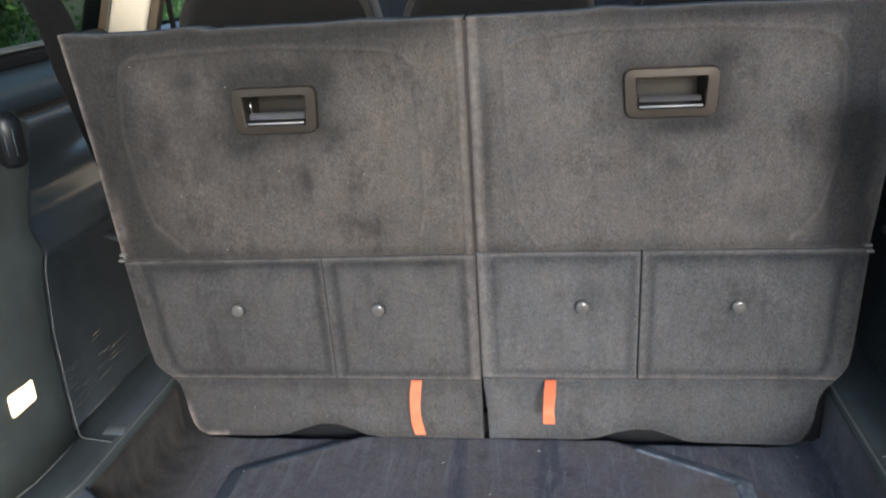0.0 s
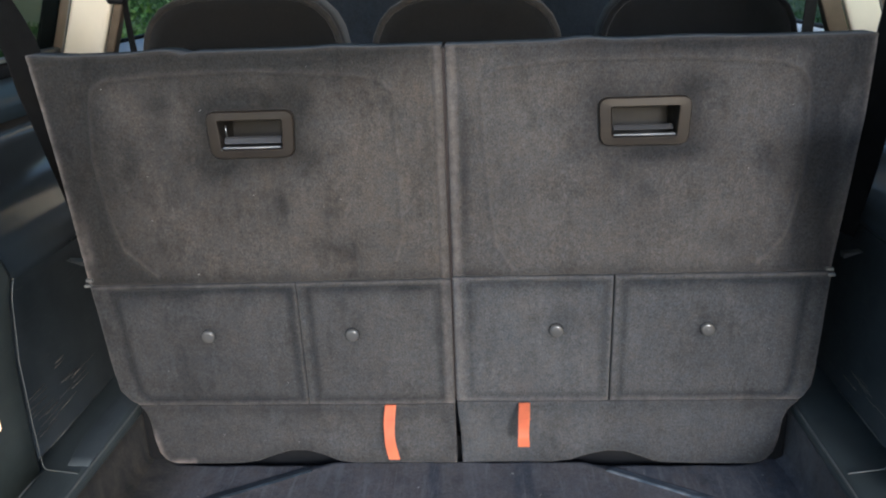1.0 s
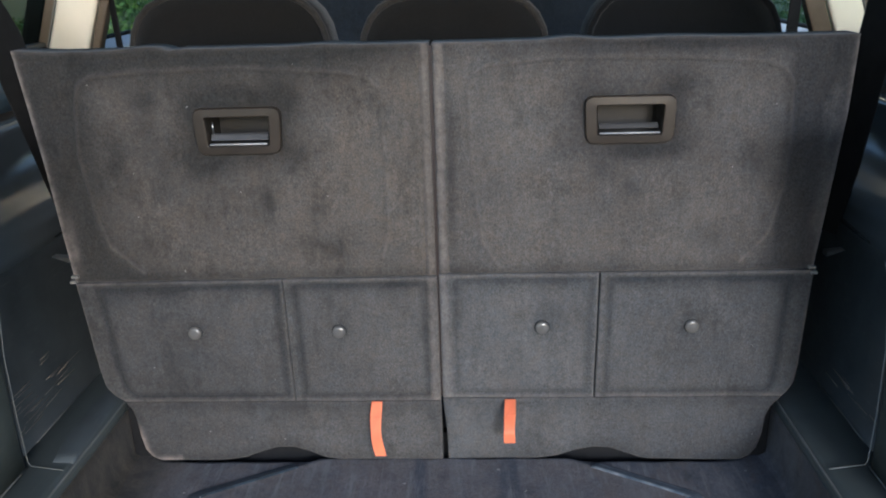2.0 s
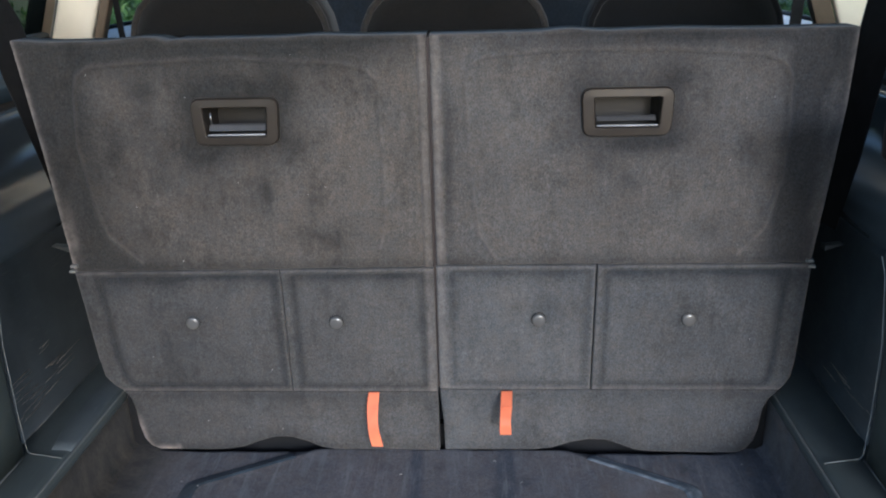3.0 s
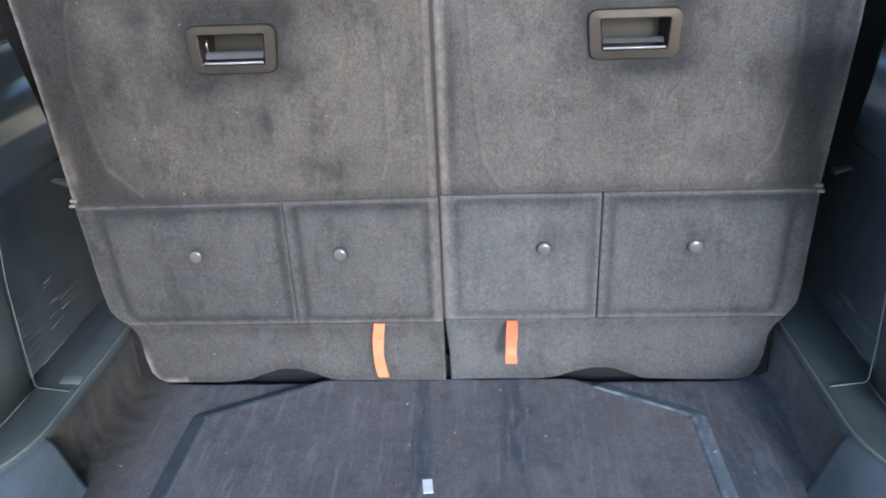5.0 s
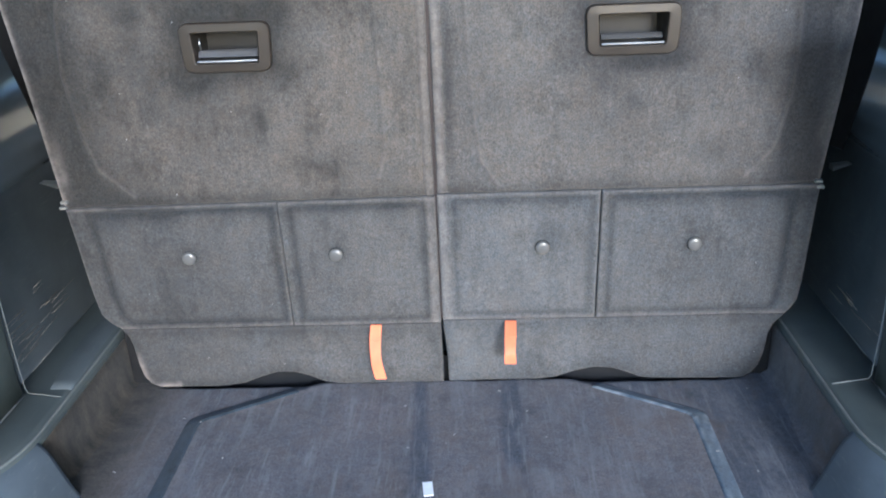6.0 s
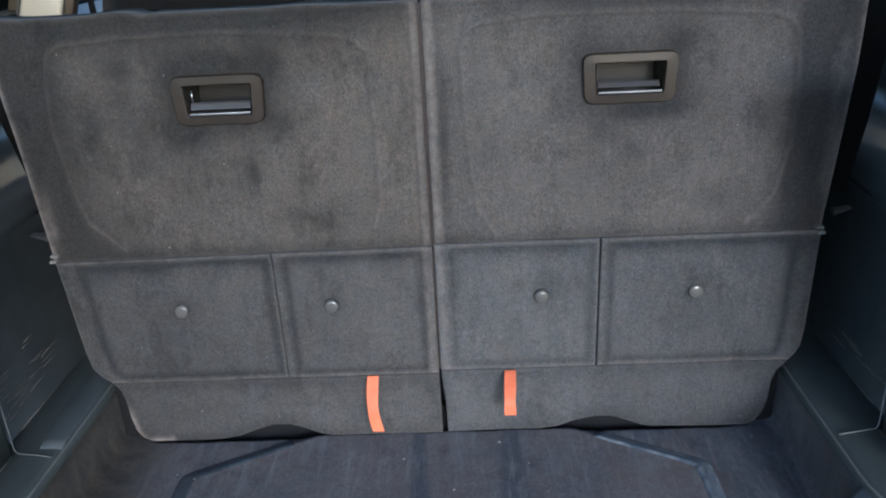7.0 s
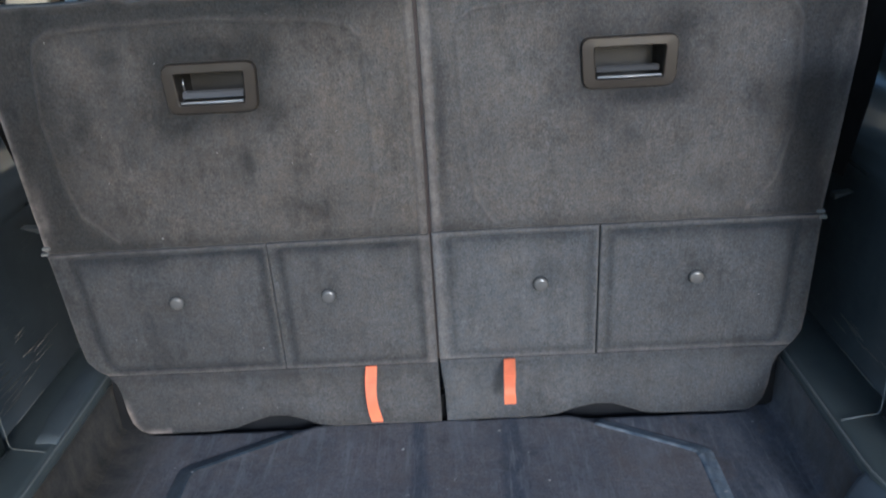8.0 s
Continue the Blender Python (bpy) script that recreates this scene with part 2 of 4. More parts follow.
def loft(sections, cap=True):
    """Closed rings of equal count, joined along their row; both ends capped."""
    n = len(sections[0])
    verts = [p for s in sections for p in s]
    faces = []
    for k in range(len(sections) - 1):
        for i in range(n):
            j = (i + 1) % n
            faces.append((k * n + i, k * n + j, (k + 1) * n + j, (k + 1) * n + i))
    if cap:
        faces.append(tuple(range(n)))
        faces.append(tuple((len(sections) - 1) * n + i for i in reversed(range(n))))
    return verts, faces


def rounded(pts, r=0.006, n=4):
    """A closed outline (2D) with its corners rounded."""
    out = []
    k = len(pts)
    for i in range(k):
        a, b, c = Vector(pts[i - 1]), Vector(pts[i]), Vector(pts[(i + 1) % k])
        d1, d2 = (a - b), (c - b)
        q = min(r, d1.length * 0.45, d2.length * 0.45)
        p1, p2 = b + d1.normalized() * q, b + d2.normalized() * q
        for s in range(n + 1):
            t = s / n
            p = p1 * (1 - t) ** 2 + b * 2 * t * (1 - t) + p2 * t * t
            out.append((p.x, p.y))
    return out


def tube(points, radius, n=8):
    """A round bar along points."""
    pts = [Vector(p) for p in points]
    secs = []
    for i, p in enumerate(pts):
        d = (pts[min(i + 1, len(pts) - 1)] - pts[max(i - 1, 0)]).normalized()
        a = d.orthogonal().normalized() if i == 0 else (a - d * a.dot(d)).normalized()
        b = d.cross(a)
        secs.append([p + (a * math.cos(2 * math.pi * k / n) + b * math.sin(2 * math.pi * k / n)) * radius for k in range(n)])
    return loft(secs)


def soft_box(x0, x1, y0, y1, z0, z1, r=0.004, seg=2):
    bm = bmesh.new()
    bmesh.ops.create_cube(bm, size=1.0)
    for v in bm.verts:
        v.co = ((x0 + x1) / 2 + v.co.x * (x1 - x0), (y0 + y1) / 2 + v.co.y * (y1 - y0), (z0 + z1) / 2 + v.co.z * (z1 - z0))
    if r > 0:
        bmesh.ops.bevel(bm, geom=list(bm.edges), offset=r, segments=seg, profile=0.5, affect="EDGES")
    return bm


def gap_to(px, pz, line):
    """Distance of the points (arrays) to a polyline."""
    best = np.full(px.shape, 9.0)
    for (ax, az), (bx, bz) in zip(line[:-1], line[1:]):
        dx, dz = bx - ax, bz - az
        t = np.clip(((px - ax) * dx + (pz - az) * dz) / (dx * dx + dz * dz), 0, 1)
        best = np.minimum(best, np.hypot(px - ax - t * dx, pz - az - t * dz))
    return best


def ridge(d, w):
    return np.exp(-(d / w) ** 2)


def felt(px, pz, seed):
    """Slow unevenness of padded felt, about +-1."""
    r = np.random.RandomState(seed)
    out = np.zeros(px.shape)
    for k in range(14):
        fx, fz, ph = r.uniform(-55, 55), r.uniform(-45, 45), r.uniform(0, 6.28)
        out += np.sin(px * fx + pz * fz + ph)
    return out / 5.0


def cloth_panel(name, left, right, low, high, step, parent, label, relief=None, wear=None, depth=0.018, edge=0.007, material=None, seed=1, dust=None, y0=0.0):
    """A felt-covered panel facing the tailgate: left/right are x as functions of z, low/high are z as functions of x."""
    zm = (low(0.5 * (left(0.9) + right(0.9))) + high(0.5 * (left(0.9) + right(0.9)))) / 2
    nx = max(8, int((right(zm) - left(zm)) / step))
    nz = max(8, int(abs(high(left(zm)) - low(left(zm))) / step))
    # rows lie closer together along the rim
    def spread(n):
        t = np.linspace(0, 1, n + 1)
        return np.unique(np.concatenate([t, np.array([0.15, 0.4]) / n, 1 - np.array([0.15, 0.4]) / n]))
    U, V = spread(nx), spread(nz)
    nu, nv = len(U), len(V)
    X, Z, D = np.zeros((nv, nu)), np.zeros((nv, nu)), np.zeros((nv, nu))
    for j, v in enumerate(V):
        for i, u in enumerate(U):
            xa = left(zm) + (right(zm) - left(zm)) * u
            z = low(xa) + (high(xa) - low(xa)) * v
            xl, xr = left(z), right(z)
            x = xl + (xr - xl) * u
            X[j, i], Z[j, i] = x, z
            D[j, i] = min(x - xl, xr - x, z - low(xa), high(xa) - z)
    q = np.clip(1 - D / edge, 0, 1)
    Y = y0 + edge * (1 - np.sqrt(1 - q * q)) - 0.0007 * felt(X, Z, seed)
    if relief is not None:
        Y = Y - relief(X, Z)
    if X.mean() < 0:
        Z = Z + 0.008 * (X + 0.10) * ridge(Z - 0.936, 0.06)
    W = np.clip(0.10 * ridge(D, 0.003) + (wear(X, Z, D) if wear is not None else 0), 0, 1)
    verts = [(X[j, i], Y[j, i], Z[j, i]) for j in range(nv) for i in range(nu)]
    ww = list(W.ravel())
    # middle made paler than the sides for the light; rims darkened too
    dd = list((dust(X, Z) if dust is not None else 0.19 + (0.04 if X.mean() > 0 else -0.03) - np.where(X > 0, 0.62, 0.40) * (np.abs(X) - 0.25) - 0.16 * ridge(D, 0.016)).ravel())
    faces = [(j * nu + i, j * nu + i + 1, (j + 1) * nu + i + 1, (j + 1) * nu + i) for j in range(nv - 1) for i in range(nu - 1)]
    rim = [i for i in range(nu)] + [j * nu + nu - 1 for j in range(1, nv)] + [(nv - 1) * nu + i for i in reversed(range(nu - 1))] + [j * nu for j in reversed(range(1, nv - 1))]
    base = len(verts)
    for k in rim:
        verts.append((verts[k][0], y0 + depth, verts[k][2]))
        ww.append(0.0)
        dd.append(0.2)
    m = len(rim)
    faces += [(rim[k], rim[(k + 1) % m], base + (k + 1) % m, base + k) for k in range(m)]
    faces.append(tuple(range(base, base + m)))
    return mesh_ob(name, verts, faces, material or CARPET, parent, label, True, ww, dd)


def table(*rows):
    """A smooth function through (input, value) rows."""
    a = [r[0] for r in rows]
    b = [r[1] for r in rows]
    return lambda t: float(np.interp(t, a, b))


# ---- the boot: floor, sides, shell ----
Z_FLOOR = 0.65
GROUP_SEATS = "third-row seat backs"

def lid_depth(x, y):
    """How far (x, y) lies inside the lid's outline, which has slanted front corners."""
    ax = abs(x)
    side = 0.354 - ax
    return min(side, ((-y - 0.010) - (ax - 0.24) * 0.56) / 1.146)


def lid_band(e, s):
    """Smooth sloping band along one edge of the lid."""
    outer = [(0.222, 0.0005), (0.240, -0.010), (0.300, -0.0436), (0.344, -0.0685), (0.351, -0.075), (0.354, -0.085), (0.354, -0.16), (0.354, -0.30), (0.354, -0.54)]
    inner = [(0.208, -0.021), (0.228, -0.032), (0.283, -0.0635), (0.322, -0.0860), (0.328, -0.0920), (0.330, -0.1015), (0.330, -0.17), (0.330, -0.30), (0.330, -0.54)]
    # finer stations, so that the scuffing along the rims can vary
    def fine(line):
        return [(a[0] + (b[0] - a[0]) * q, a[1] + (b[1] - a[1]) * q) for a, b in zip(line[:-1], line[1:]) for q in (0.0, 0.25, 0.5, 0.75)] + [line[-1]]
    r = random.Random(5)
    secs, scuff = [], []
    for (ax, ay), (bx, by) in zip(fine(outer), fine(inner)):
        row = []
        rub = max(0.0, r.uniform(-0.35, 0.75)) if s > 0 else 0.0
        for t, h in ((0.0, -0.004), (0.02, 0.0004), (0.10, 0.0011), (0.50, 0.0046), (0.75, 0.0068), (0.95, 0.0069), (1.0, -0.002)):
            row.append((s * (ax + (bx - ax) * t), ay + (by - ay) * t, Z_FLOOR - 0.0060 + h))
            scuff.append(rub if t in (0.10, 0.75, 0.95) else 0.0)
        secs.append(row)
    mesh_ob("lid_band", *loft(secs), BAND_SHADED if s < 0 else BAND_LIT_WORN, e, "blue-grey worn band along the lid", wear=scuff)


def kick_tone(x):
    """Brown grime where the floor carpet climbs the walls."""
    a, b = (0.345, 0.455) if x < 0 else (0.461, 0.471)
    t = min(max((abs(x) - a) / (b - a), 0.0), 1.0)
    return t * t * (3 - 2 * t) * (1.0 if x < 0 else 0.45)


def boot_floor():
    e = thing("floor", (0, -0.2, Z_FLOOR), "worn dark grey boot floor carpet with a raised lid", "floor", kind="structure")
    xs = np.linspace(-0.62, 0.62, 280)
    ys = np.concatenate([np.linspace(-0.54, 0.003, 140), [0.005, 0.010, 0.016, 0.02, 0.05, 0.10, 0.20, 0.40]])
    verts, ww, dd, deep, tt = [], [], [], [], []
    for y in ys:
        for x in xs:
            d = lid_depth(x, y)
            t = min(max(d, 0), 0.020) / 0.020
            rise = 0.0060 * (t * t * (3 - 2 * t)) - 0.0016 * math.exp(-((d - 0.010) / 0.006) ** 2)
            hump = 0.0010 * math.sin(31 * x + 3) * math.sin(23 * y) + 0.0006 * math.sin(77 * x + 40 * y)
            hump *= 1 - math.exp(-((d - 0.010) / 0.022) ** 2)
            line = -0.0012 * math.exp(-((d + 0.002) / 0.003) ** 2)
            dip = 0.022 * min(1.0, max(0.0, (y - 0.004) / 0.012)) * min(1.0, max(0.0, (0.43 - abs(x)) / 0.06))
            verts.append((x, y, Z_FLOOR - 0.0060 + rise + hump + line - dip))
            ww.append(0.12 * math.exp(-((d - 0.027) / 0.004) ** 2) + (0.16 * math.exp(-((x - 0.4585) / 0.004) ** 2) if x > 0 else 0.0))
            wide = 0.008 + 0.03 * max(0.0, -y)
            # two lanes darkened: the shading of shallow channels put into the colour
            lane = math.exp(-((x + 0.034 + 0.05 * y) / wide) ** 2) + math.exp(-((x - 0.093) / (wide + 0.004)) ** 2)
            soil = 0.16 * math.exp(-((x + 0.42) / 0.05) ** 2)
            dd.append((0.16 if d > 0.015 else (0.05 if x < 0 else -0.09)) + soil - 0.42 * lane)
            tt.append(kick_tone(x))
            deep.append(d)
    nx, ny = len(xs), len(ys)
    faces = [(j * nx + i, j * nx + i + 1, (j + 1) * nx + i + 1, (j + 1) * nx + i) for j in range(ny - 1) for i in range(nx - 1)]
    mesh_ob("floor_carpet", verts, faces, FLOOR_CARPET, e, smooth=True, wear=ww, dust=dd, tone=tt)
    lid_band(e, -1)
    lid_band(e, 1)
    # black bar added for the shadow inside the finger arches
    part("arch_shade_plate", soft_box(-0.44, 0.44, 0.024, 0.040, Z_FLOOR - 0.02, Z_FLOOR + 0.03, 0.002), RUBBER, e)
    part("floor_board", soft_box(-0.62, 0.62, -0.54, 0.40, Z_FLOOR - 0.09, Z_FLOOR - 0.05, 0.002), RUBBER, e)
    return e


floor = boot_floor()


def bend(y):
    """How far the boot's sides swing outward towards the tailgate."""
    return 3.3 * max(0.0, -(y + 0.22)) ** 2


def side(s, word):
    """One flank of the boot; s = -1 or 1."""
    e = thing("wall_" + word, (s * 0.55, 0.0, Z_FLOOR), "dark plastic boot side trim with a storage recess above a ledge", "side trim", kind="structure")
    ring = lambda pts, y, dx=0.0: [(s * (x + dx), y, z) for x, z in pts]
    # carpeted kick wall under the ledge
    low = [(0.450, 0.6415), (0.457, 0.6440), (0.464, 0.6480), (0.4670, 0.6540), (0.4690, 0.664), (0.4700, 0.68), (0.4710, 0.70), (0.472, 0.724), (0.51, 0.724), (0.51, 0.60), (0.450, 0.60)]
    ys = [0.45, 0.3, 0.15, 0.0, -0.1, -0.18, -0.225]
    v, f = loft([ring(low, y) for y in ys])
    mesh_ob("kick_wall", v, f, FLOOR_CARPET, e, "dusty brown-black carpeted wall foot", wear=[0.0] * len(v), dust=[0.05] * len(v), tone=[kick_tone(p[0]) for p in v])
    # plastic corner piece at the tailgate, its front end meeting the kick wall
    ys = [-0.228, -0.230] + list(np.linspace(-0.236, -0.52, 14))
    low2 = [(0.432, 0.6415), (0.437, 0.6450), (0.444, 0.6600), (0.451, 0.6800), (0.458, 0.700), (0.464, 0.714), (0.472, 0.724), (0.60, 0.724), (0.60, 0.60), (0.432, 0.60)]
    def corner_ring(y):
        back = 0.004 if y > -0.229 else 0.0
        sweep = 1.6 * max(0.0, -(y + 0.24)) ** 1.6
        return ring([(x + back + bend(y) * (0.5 + 0.1 * min(i, 5)) - sweep * max(0.0, 1 - i / 5.0), z - back) for i, (x, z) in enumerate(low2)], y)
    mesh_ob("corner_trim", *loft([corner_ring(y) for y in ys]), CORNER, e, "scuffed grey plastic corner by the tailgate sill")
    # ledge
    ys = list(np.linspace(0.45, -0.2, 12)) + list(np.linspace(-0.22, -0.52, 16))
    def ledge(y):
        x = 0.471 + bend(y)
        return [(x, 0.718), (x + 0.001, 0.727), (x + 0.005, 0.732), (x + 0.012, 0.733), (0.60 + bend(y), 0.735), (0.60 + bend(y), 0.70), (x + 0.01, 0.70)]
    mesh_ob("ledge", *loft([ring(ledge(y), y) for y in ys]), TRIM_SOFT, e)
    mesh_ob("ledge_edge", *tube([(s * (0.4725 + bend(y)), y, 0.7310) for y in ys], 0.0017, 6), EDGE, e)
    # left ledge only: a paler strip put in for the light it reflects
    if s < 0:
        def glint(y):
            u = 0.479 + bend(y) + 0.004 * math.sin(9 * y)
            w = (0.038 - 0.10 * max(0.0, y)) * (0.75 + 0.25 * min(1.0, max(0.0, (y + 0.130) / 0.06)))
            return [(u, 0.7318), (u + 0.003, 0.7338), (u + w - 0.003, 0.7345), (u + w, 0.7330), (u + w, 0.728), (u, 0.728)]
        mesh_ob("ledge_glint", *loft([ring(glint(y), y) for y in np.linspace(0.16, -0.130, 14)]), LEDGE_GLINT, e, "dusty grey worn tread on the ledge")
    # recess wall behind the ledge, running up into the shoulder
    rec = [(0.5435, 0.727), (0.549, 0.738), (0.557, 0.75), (0.568, 0.85), (0.579, 0.94), (0.580, 0.956), (0.74, 0.956), (0.74, 0.727)]
    mesh_ob("recess_wall", *loft([ring(rec, y) for y in (0.45, 0.3, 0.15, 0.0, -0.14)]), RECESS, e, "black ribbed recess wall with pale scratches")
    r = random.Random(31 if s < 0 else 47)
    mesh_ob("rib", *tube([(s * 0.5435, -0.092, 0.7375), (s * 0.5435, -0.02, 0.7385), (s * 0.5435, 0.055, 0.7375)], 0.0006, 5), BEAD, e)
    for k in range(26 if s < 0 else 11):
        z = 0.7450 + 0.0040 * k * (0.55 + 0.45 * r.random())
        x = 0.5552 + (z - 0.738) * 0.105
        y0 = r.uniform(-0.11, 0.03)
        y1 = min(0.095, y0 + r.uniform(0.012, 0.085) * (1.0 - 0.02 * k))
        dz = r.uniform(-0.002, 0.003)
        mesh_ob("scratch", *tube([(s * x, y0, z), (s * (x + 0.00005), (y0 + y1) / 2, z + dz * 0.4), (s * (x + dz * 0.1), y1, z + dz)], r.uniform(0.00018, 0.00034), 5), SCRATCH, e)
    # shoulder over the recess
    arm = [(0.580, 0.955), (0.586, 0.968), (0.591, 0.980), (0.594, 0.988), (0.599, 0.997), (0.610, 1.006), (0.626, 1.014), (0.644, 1.022), (0.654, 1.032), (0.656, 1.050), (0.652, 1.080), (0.646, 1.104), (0.644, 1.114), (0.648, 1.119), (0.658, 1.121), (0.70, 1.121), (0.70, 0.955)]
    ys = np.linspace(0.55, -0.139, 16)
    sway = lambda y: 0.012 * math.sin(3.0 * (y - 0.05)) + 0.35 * max(0.0, 0.10 - y) ** 2
    # the rest swells inward towards the seat
    swell = lambda y, z: 0.20 * (max(-0.10, min(y, 0.25)) + 0.02) * math.exp(-((z - 1.008) / 0.030) ** 2)
    mesh_ob("armrest", *loft([ring([(x + sway(y) - swell(y, z), z) for x, z in arm], y) for y in ys]), ARMREST, e, "smooth grey armrest moulding with a soft sheen")
    sh = [(0.664, 1.119), (0.676, 1.124), (0.690, 1.128), (0.696, 1.136), (0.698, 1.150), (0.78, 1.150), (0.78, 1.119)]
    mesh_ob("shoulder", *loft([ring([(x + sway(y), z) for x, z in sh], y) for y in ys]), SHADE, e)
    # window sill trim and rubber
    sill = [(0.684, 1.148), (0.687, 1.156), (0.696, 1.162), (0.73, 1.170), (0.815, 1.177), (0.815, 1.11), (0.700, 1.11)]
    mesh_ob("sill_trim", *loft([ring(sill, y) for y in (0.66, 0.4, 0.1, -0.139)]), SILL, e, "blue-grey window sill moulding")
    cap = [(0.700, 1.135), (0.704, 1.160), (0.718, 1.176), (0.750, 1.192), (0.790, 1.204), (0.815, 1.207), (0.815, 1.11), (0.700, 1.11)]
    cap = [(x, 1.135 + (z - 1.135) * (0.72 if s < 0 else 0.38)) if z > 1.135 else (x, z) for x, z in cap]
    top = cap[5][1]
    mesh_ob("door_cap", *loft([ring(cap, y) for y in (2.0, 1.2, 0.6601)]), DOOR_CAP, e, "pale glossy top of the side door")
    mesh_ob("door_seal", *loft([ring([(0.792, top - 0.004), (0.794, top + 0.004), (0.806, top + 0.006), (0.808, top - 0.002)], y) for y in (2.0, 1.2, 0.6601)]), RUBBER, e)
    seal = rounded([(0.776, 1.173), (0.776, 1.193), (0.803, 1.198), (0.803, 1.173)], 0.005)
    mesh_ob("window_seal", *loft([ring(seal, y) for y in (0.64, 0.4, -0.139)]), RUBBER, e)
    mesh_ob("seal_strip", *loft([ring(rounded([(0.784, 1.1975), (0.786, 1.204), (0.800, 1.206), (0.802, 1.1985)], 0.002), y) for y in (0.60, 0.4, -0.139)]), EDGE, e, "pale metal strip along the window")
    # rear pillar trim beside the tailgate
    pil = [(0.529, 0.733), (0.530, 0.80), (0.529, 0.89), (0.520, 0.975), (0.512, 1.002), (0.516, 1.016), (0.521, 1.030), (0.518, 1.050), (0.505, 1.104), (0.493, 1.155), (0.496, 1.163), (0.506, 1.168), (0.60, 1.170), (0.80, 1.172), (0.80, 0.733)]
    ys = [-0.140, -0.150] + list(np.linspace(-0.18, -0.52, 10))
    def pillar(y):
        return [(x + bend(y) * 0.8 * (1 if x < 0.79 else 0) + (0.004 if y > -0.145 and x < 0.6 else 0), z) for x, z in pil]
    mesh_ob("quarter_trim", *loft([ring(pillar(y), y) for y in ys]), TRIM, e, "dark olive-black plastic rear quarter trim")
    mesh_ob("trim_seam", *tube([(s * (0.5278 + 0.8 * bend(y)), y, 0.7362) for y in np.linspace(-0.146, -0.50, 12)], 0.0012, 6), EDGE, e, "pale seam along the foot of the quarter trim")
    # unseen post, leaned so that the sun passes it to the pillar
    post = rounded([(0.66, -0.40), (0.84, -0.40), (0.84, -0.54), (0.70, -0.54)], 0.02)
    mesh_ob("rear_post", *loft([[(s * (x - 0.16 * (z - 1.17)), y, z) for x, y in post] for z in (1.165, 1.45, 1.82)]), CREAM, e)
    edge = [(0.479, -0.150, 0.735), (0.50, -0.147, 0.736), (0.524, -0.143, 0.7365), (0.5282, -0.141, 0.741), (0.530, -0.140, 0.80), (0.529, -0.140, 0.89), (0.520, -0.140, 0.975), (0.513, -0.140, 1.0)]
    mesh_ob("recess_lip", *tube([(s * x, y, z) for x, y, z in edge], 0.0009 if s > 0 else 0.0005, 8), PALE if s > 0 else EDGE, e, "pale worn edge bead round the recess")
    return e


wall_left = side(-1, "left")
wall_right = side(1, "right")


# ---- third-row seat backs ----
HANDLE_AT = {-1: (-0.2474, 1.1374), 1: (0.2456, 1.1412)}


def bezel_handle(parent, s):
    """Recessed release handle; s = -1 or 1."""
    cx, cz = HANDLE_AT[s]
    h = mesh_part_ring("handle_bezel", cx, cz, parent)
    w, hh = 0.0402, 0.0180
    # cup with back and four sloping walls
    front = [(cx - w, cz - hh + 0.001), (cx + w, cz - hh + 0.001), (cx + w, cz + hh + 0.001), (cx - w, cz + hh + 0.001)]
    back = [(cx - w + 0.004, cz - hh + 0.003), (cx + w - 0.004, cz - hh + 0.003), (cx + w - 0.004, cz + hh - 0.004), (cx - w + 0.004, cz + hh - 0.004)]
    v = [(x, -0.004, z) for x, z in front] + [(x, 0.042, z) for x, z in back]
    f = [(0, 1, 5, 4), (1, 2, 6, 5), (2, 3, 7, 6), (3, 0, 4, 7), (4, 5, 6, 7)]
    mesh_ob("cup", v, f, CUP, h, "shadowed black finger cup", False)
    # lever: a glossy paddle, lifted further on one seat than on the other
    top, face = (cz - 0.0045, 0.0005) if s < 0 else (cz - 0.0068, 0.004)
    pad = rounded([(face, cz - 0.0118), (face + 0.004, top - 0.001), (face + 0.0075, top + 0.0008), (face + 0.0120, top - 0.003), (face + 0.003, cz - 0.0132)], 0.0010, 3)
    mesh_ob("lever", *loft([[(cx + k * (w * 0.95 - 0.0015), y, z) for y, z in pad] for k in (-1, 1)]), LEVER, h, "glossy grey release lever", False)
    # lip coloured pale: the highlight along it is put into the colour
    lip = [(cx - w * 0.945 + 0.001, -0.0050, cz - hh + 0.0020), (cx, -0.0050, cz - hh + 0.0018), (cx + w * 0.945 - 0.001, -0.0050, cz - hh + 0.0020)]
    mesh_ob("lip", *tube(lip, 0.0012, 8), LIP_GLINT, h, "pale glossy lip of the cup")
    if s < 0:
        pin = [(cx - w + 0.0062, 0.006, cz - 0.004), (cx - w + 0.0058, 0.005, cz + 0.004), (cx - w + 0.0058, 0.006, cz + 0.011)]
        mesh_ob("hinge_pin", *tube(pin, 0.0011, 8), METAL, h, "bright metal pin in the cup")
    return h


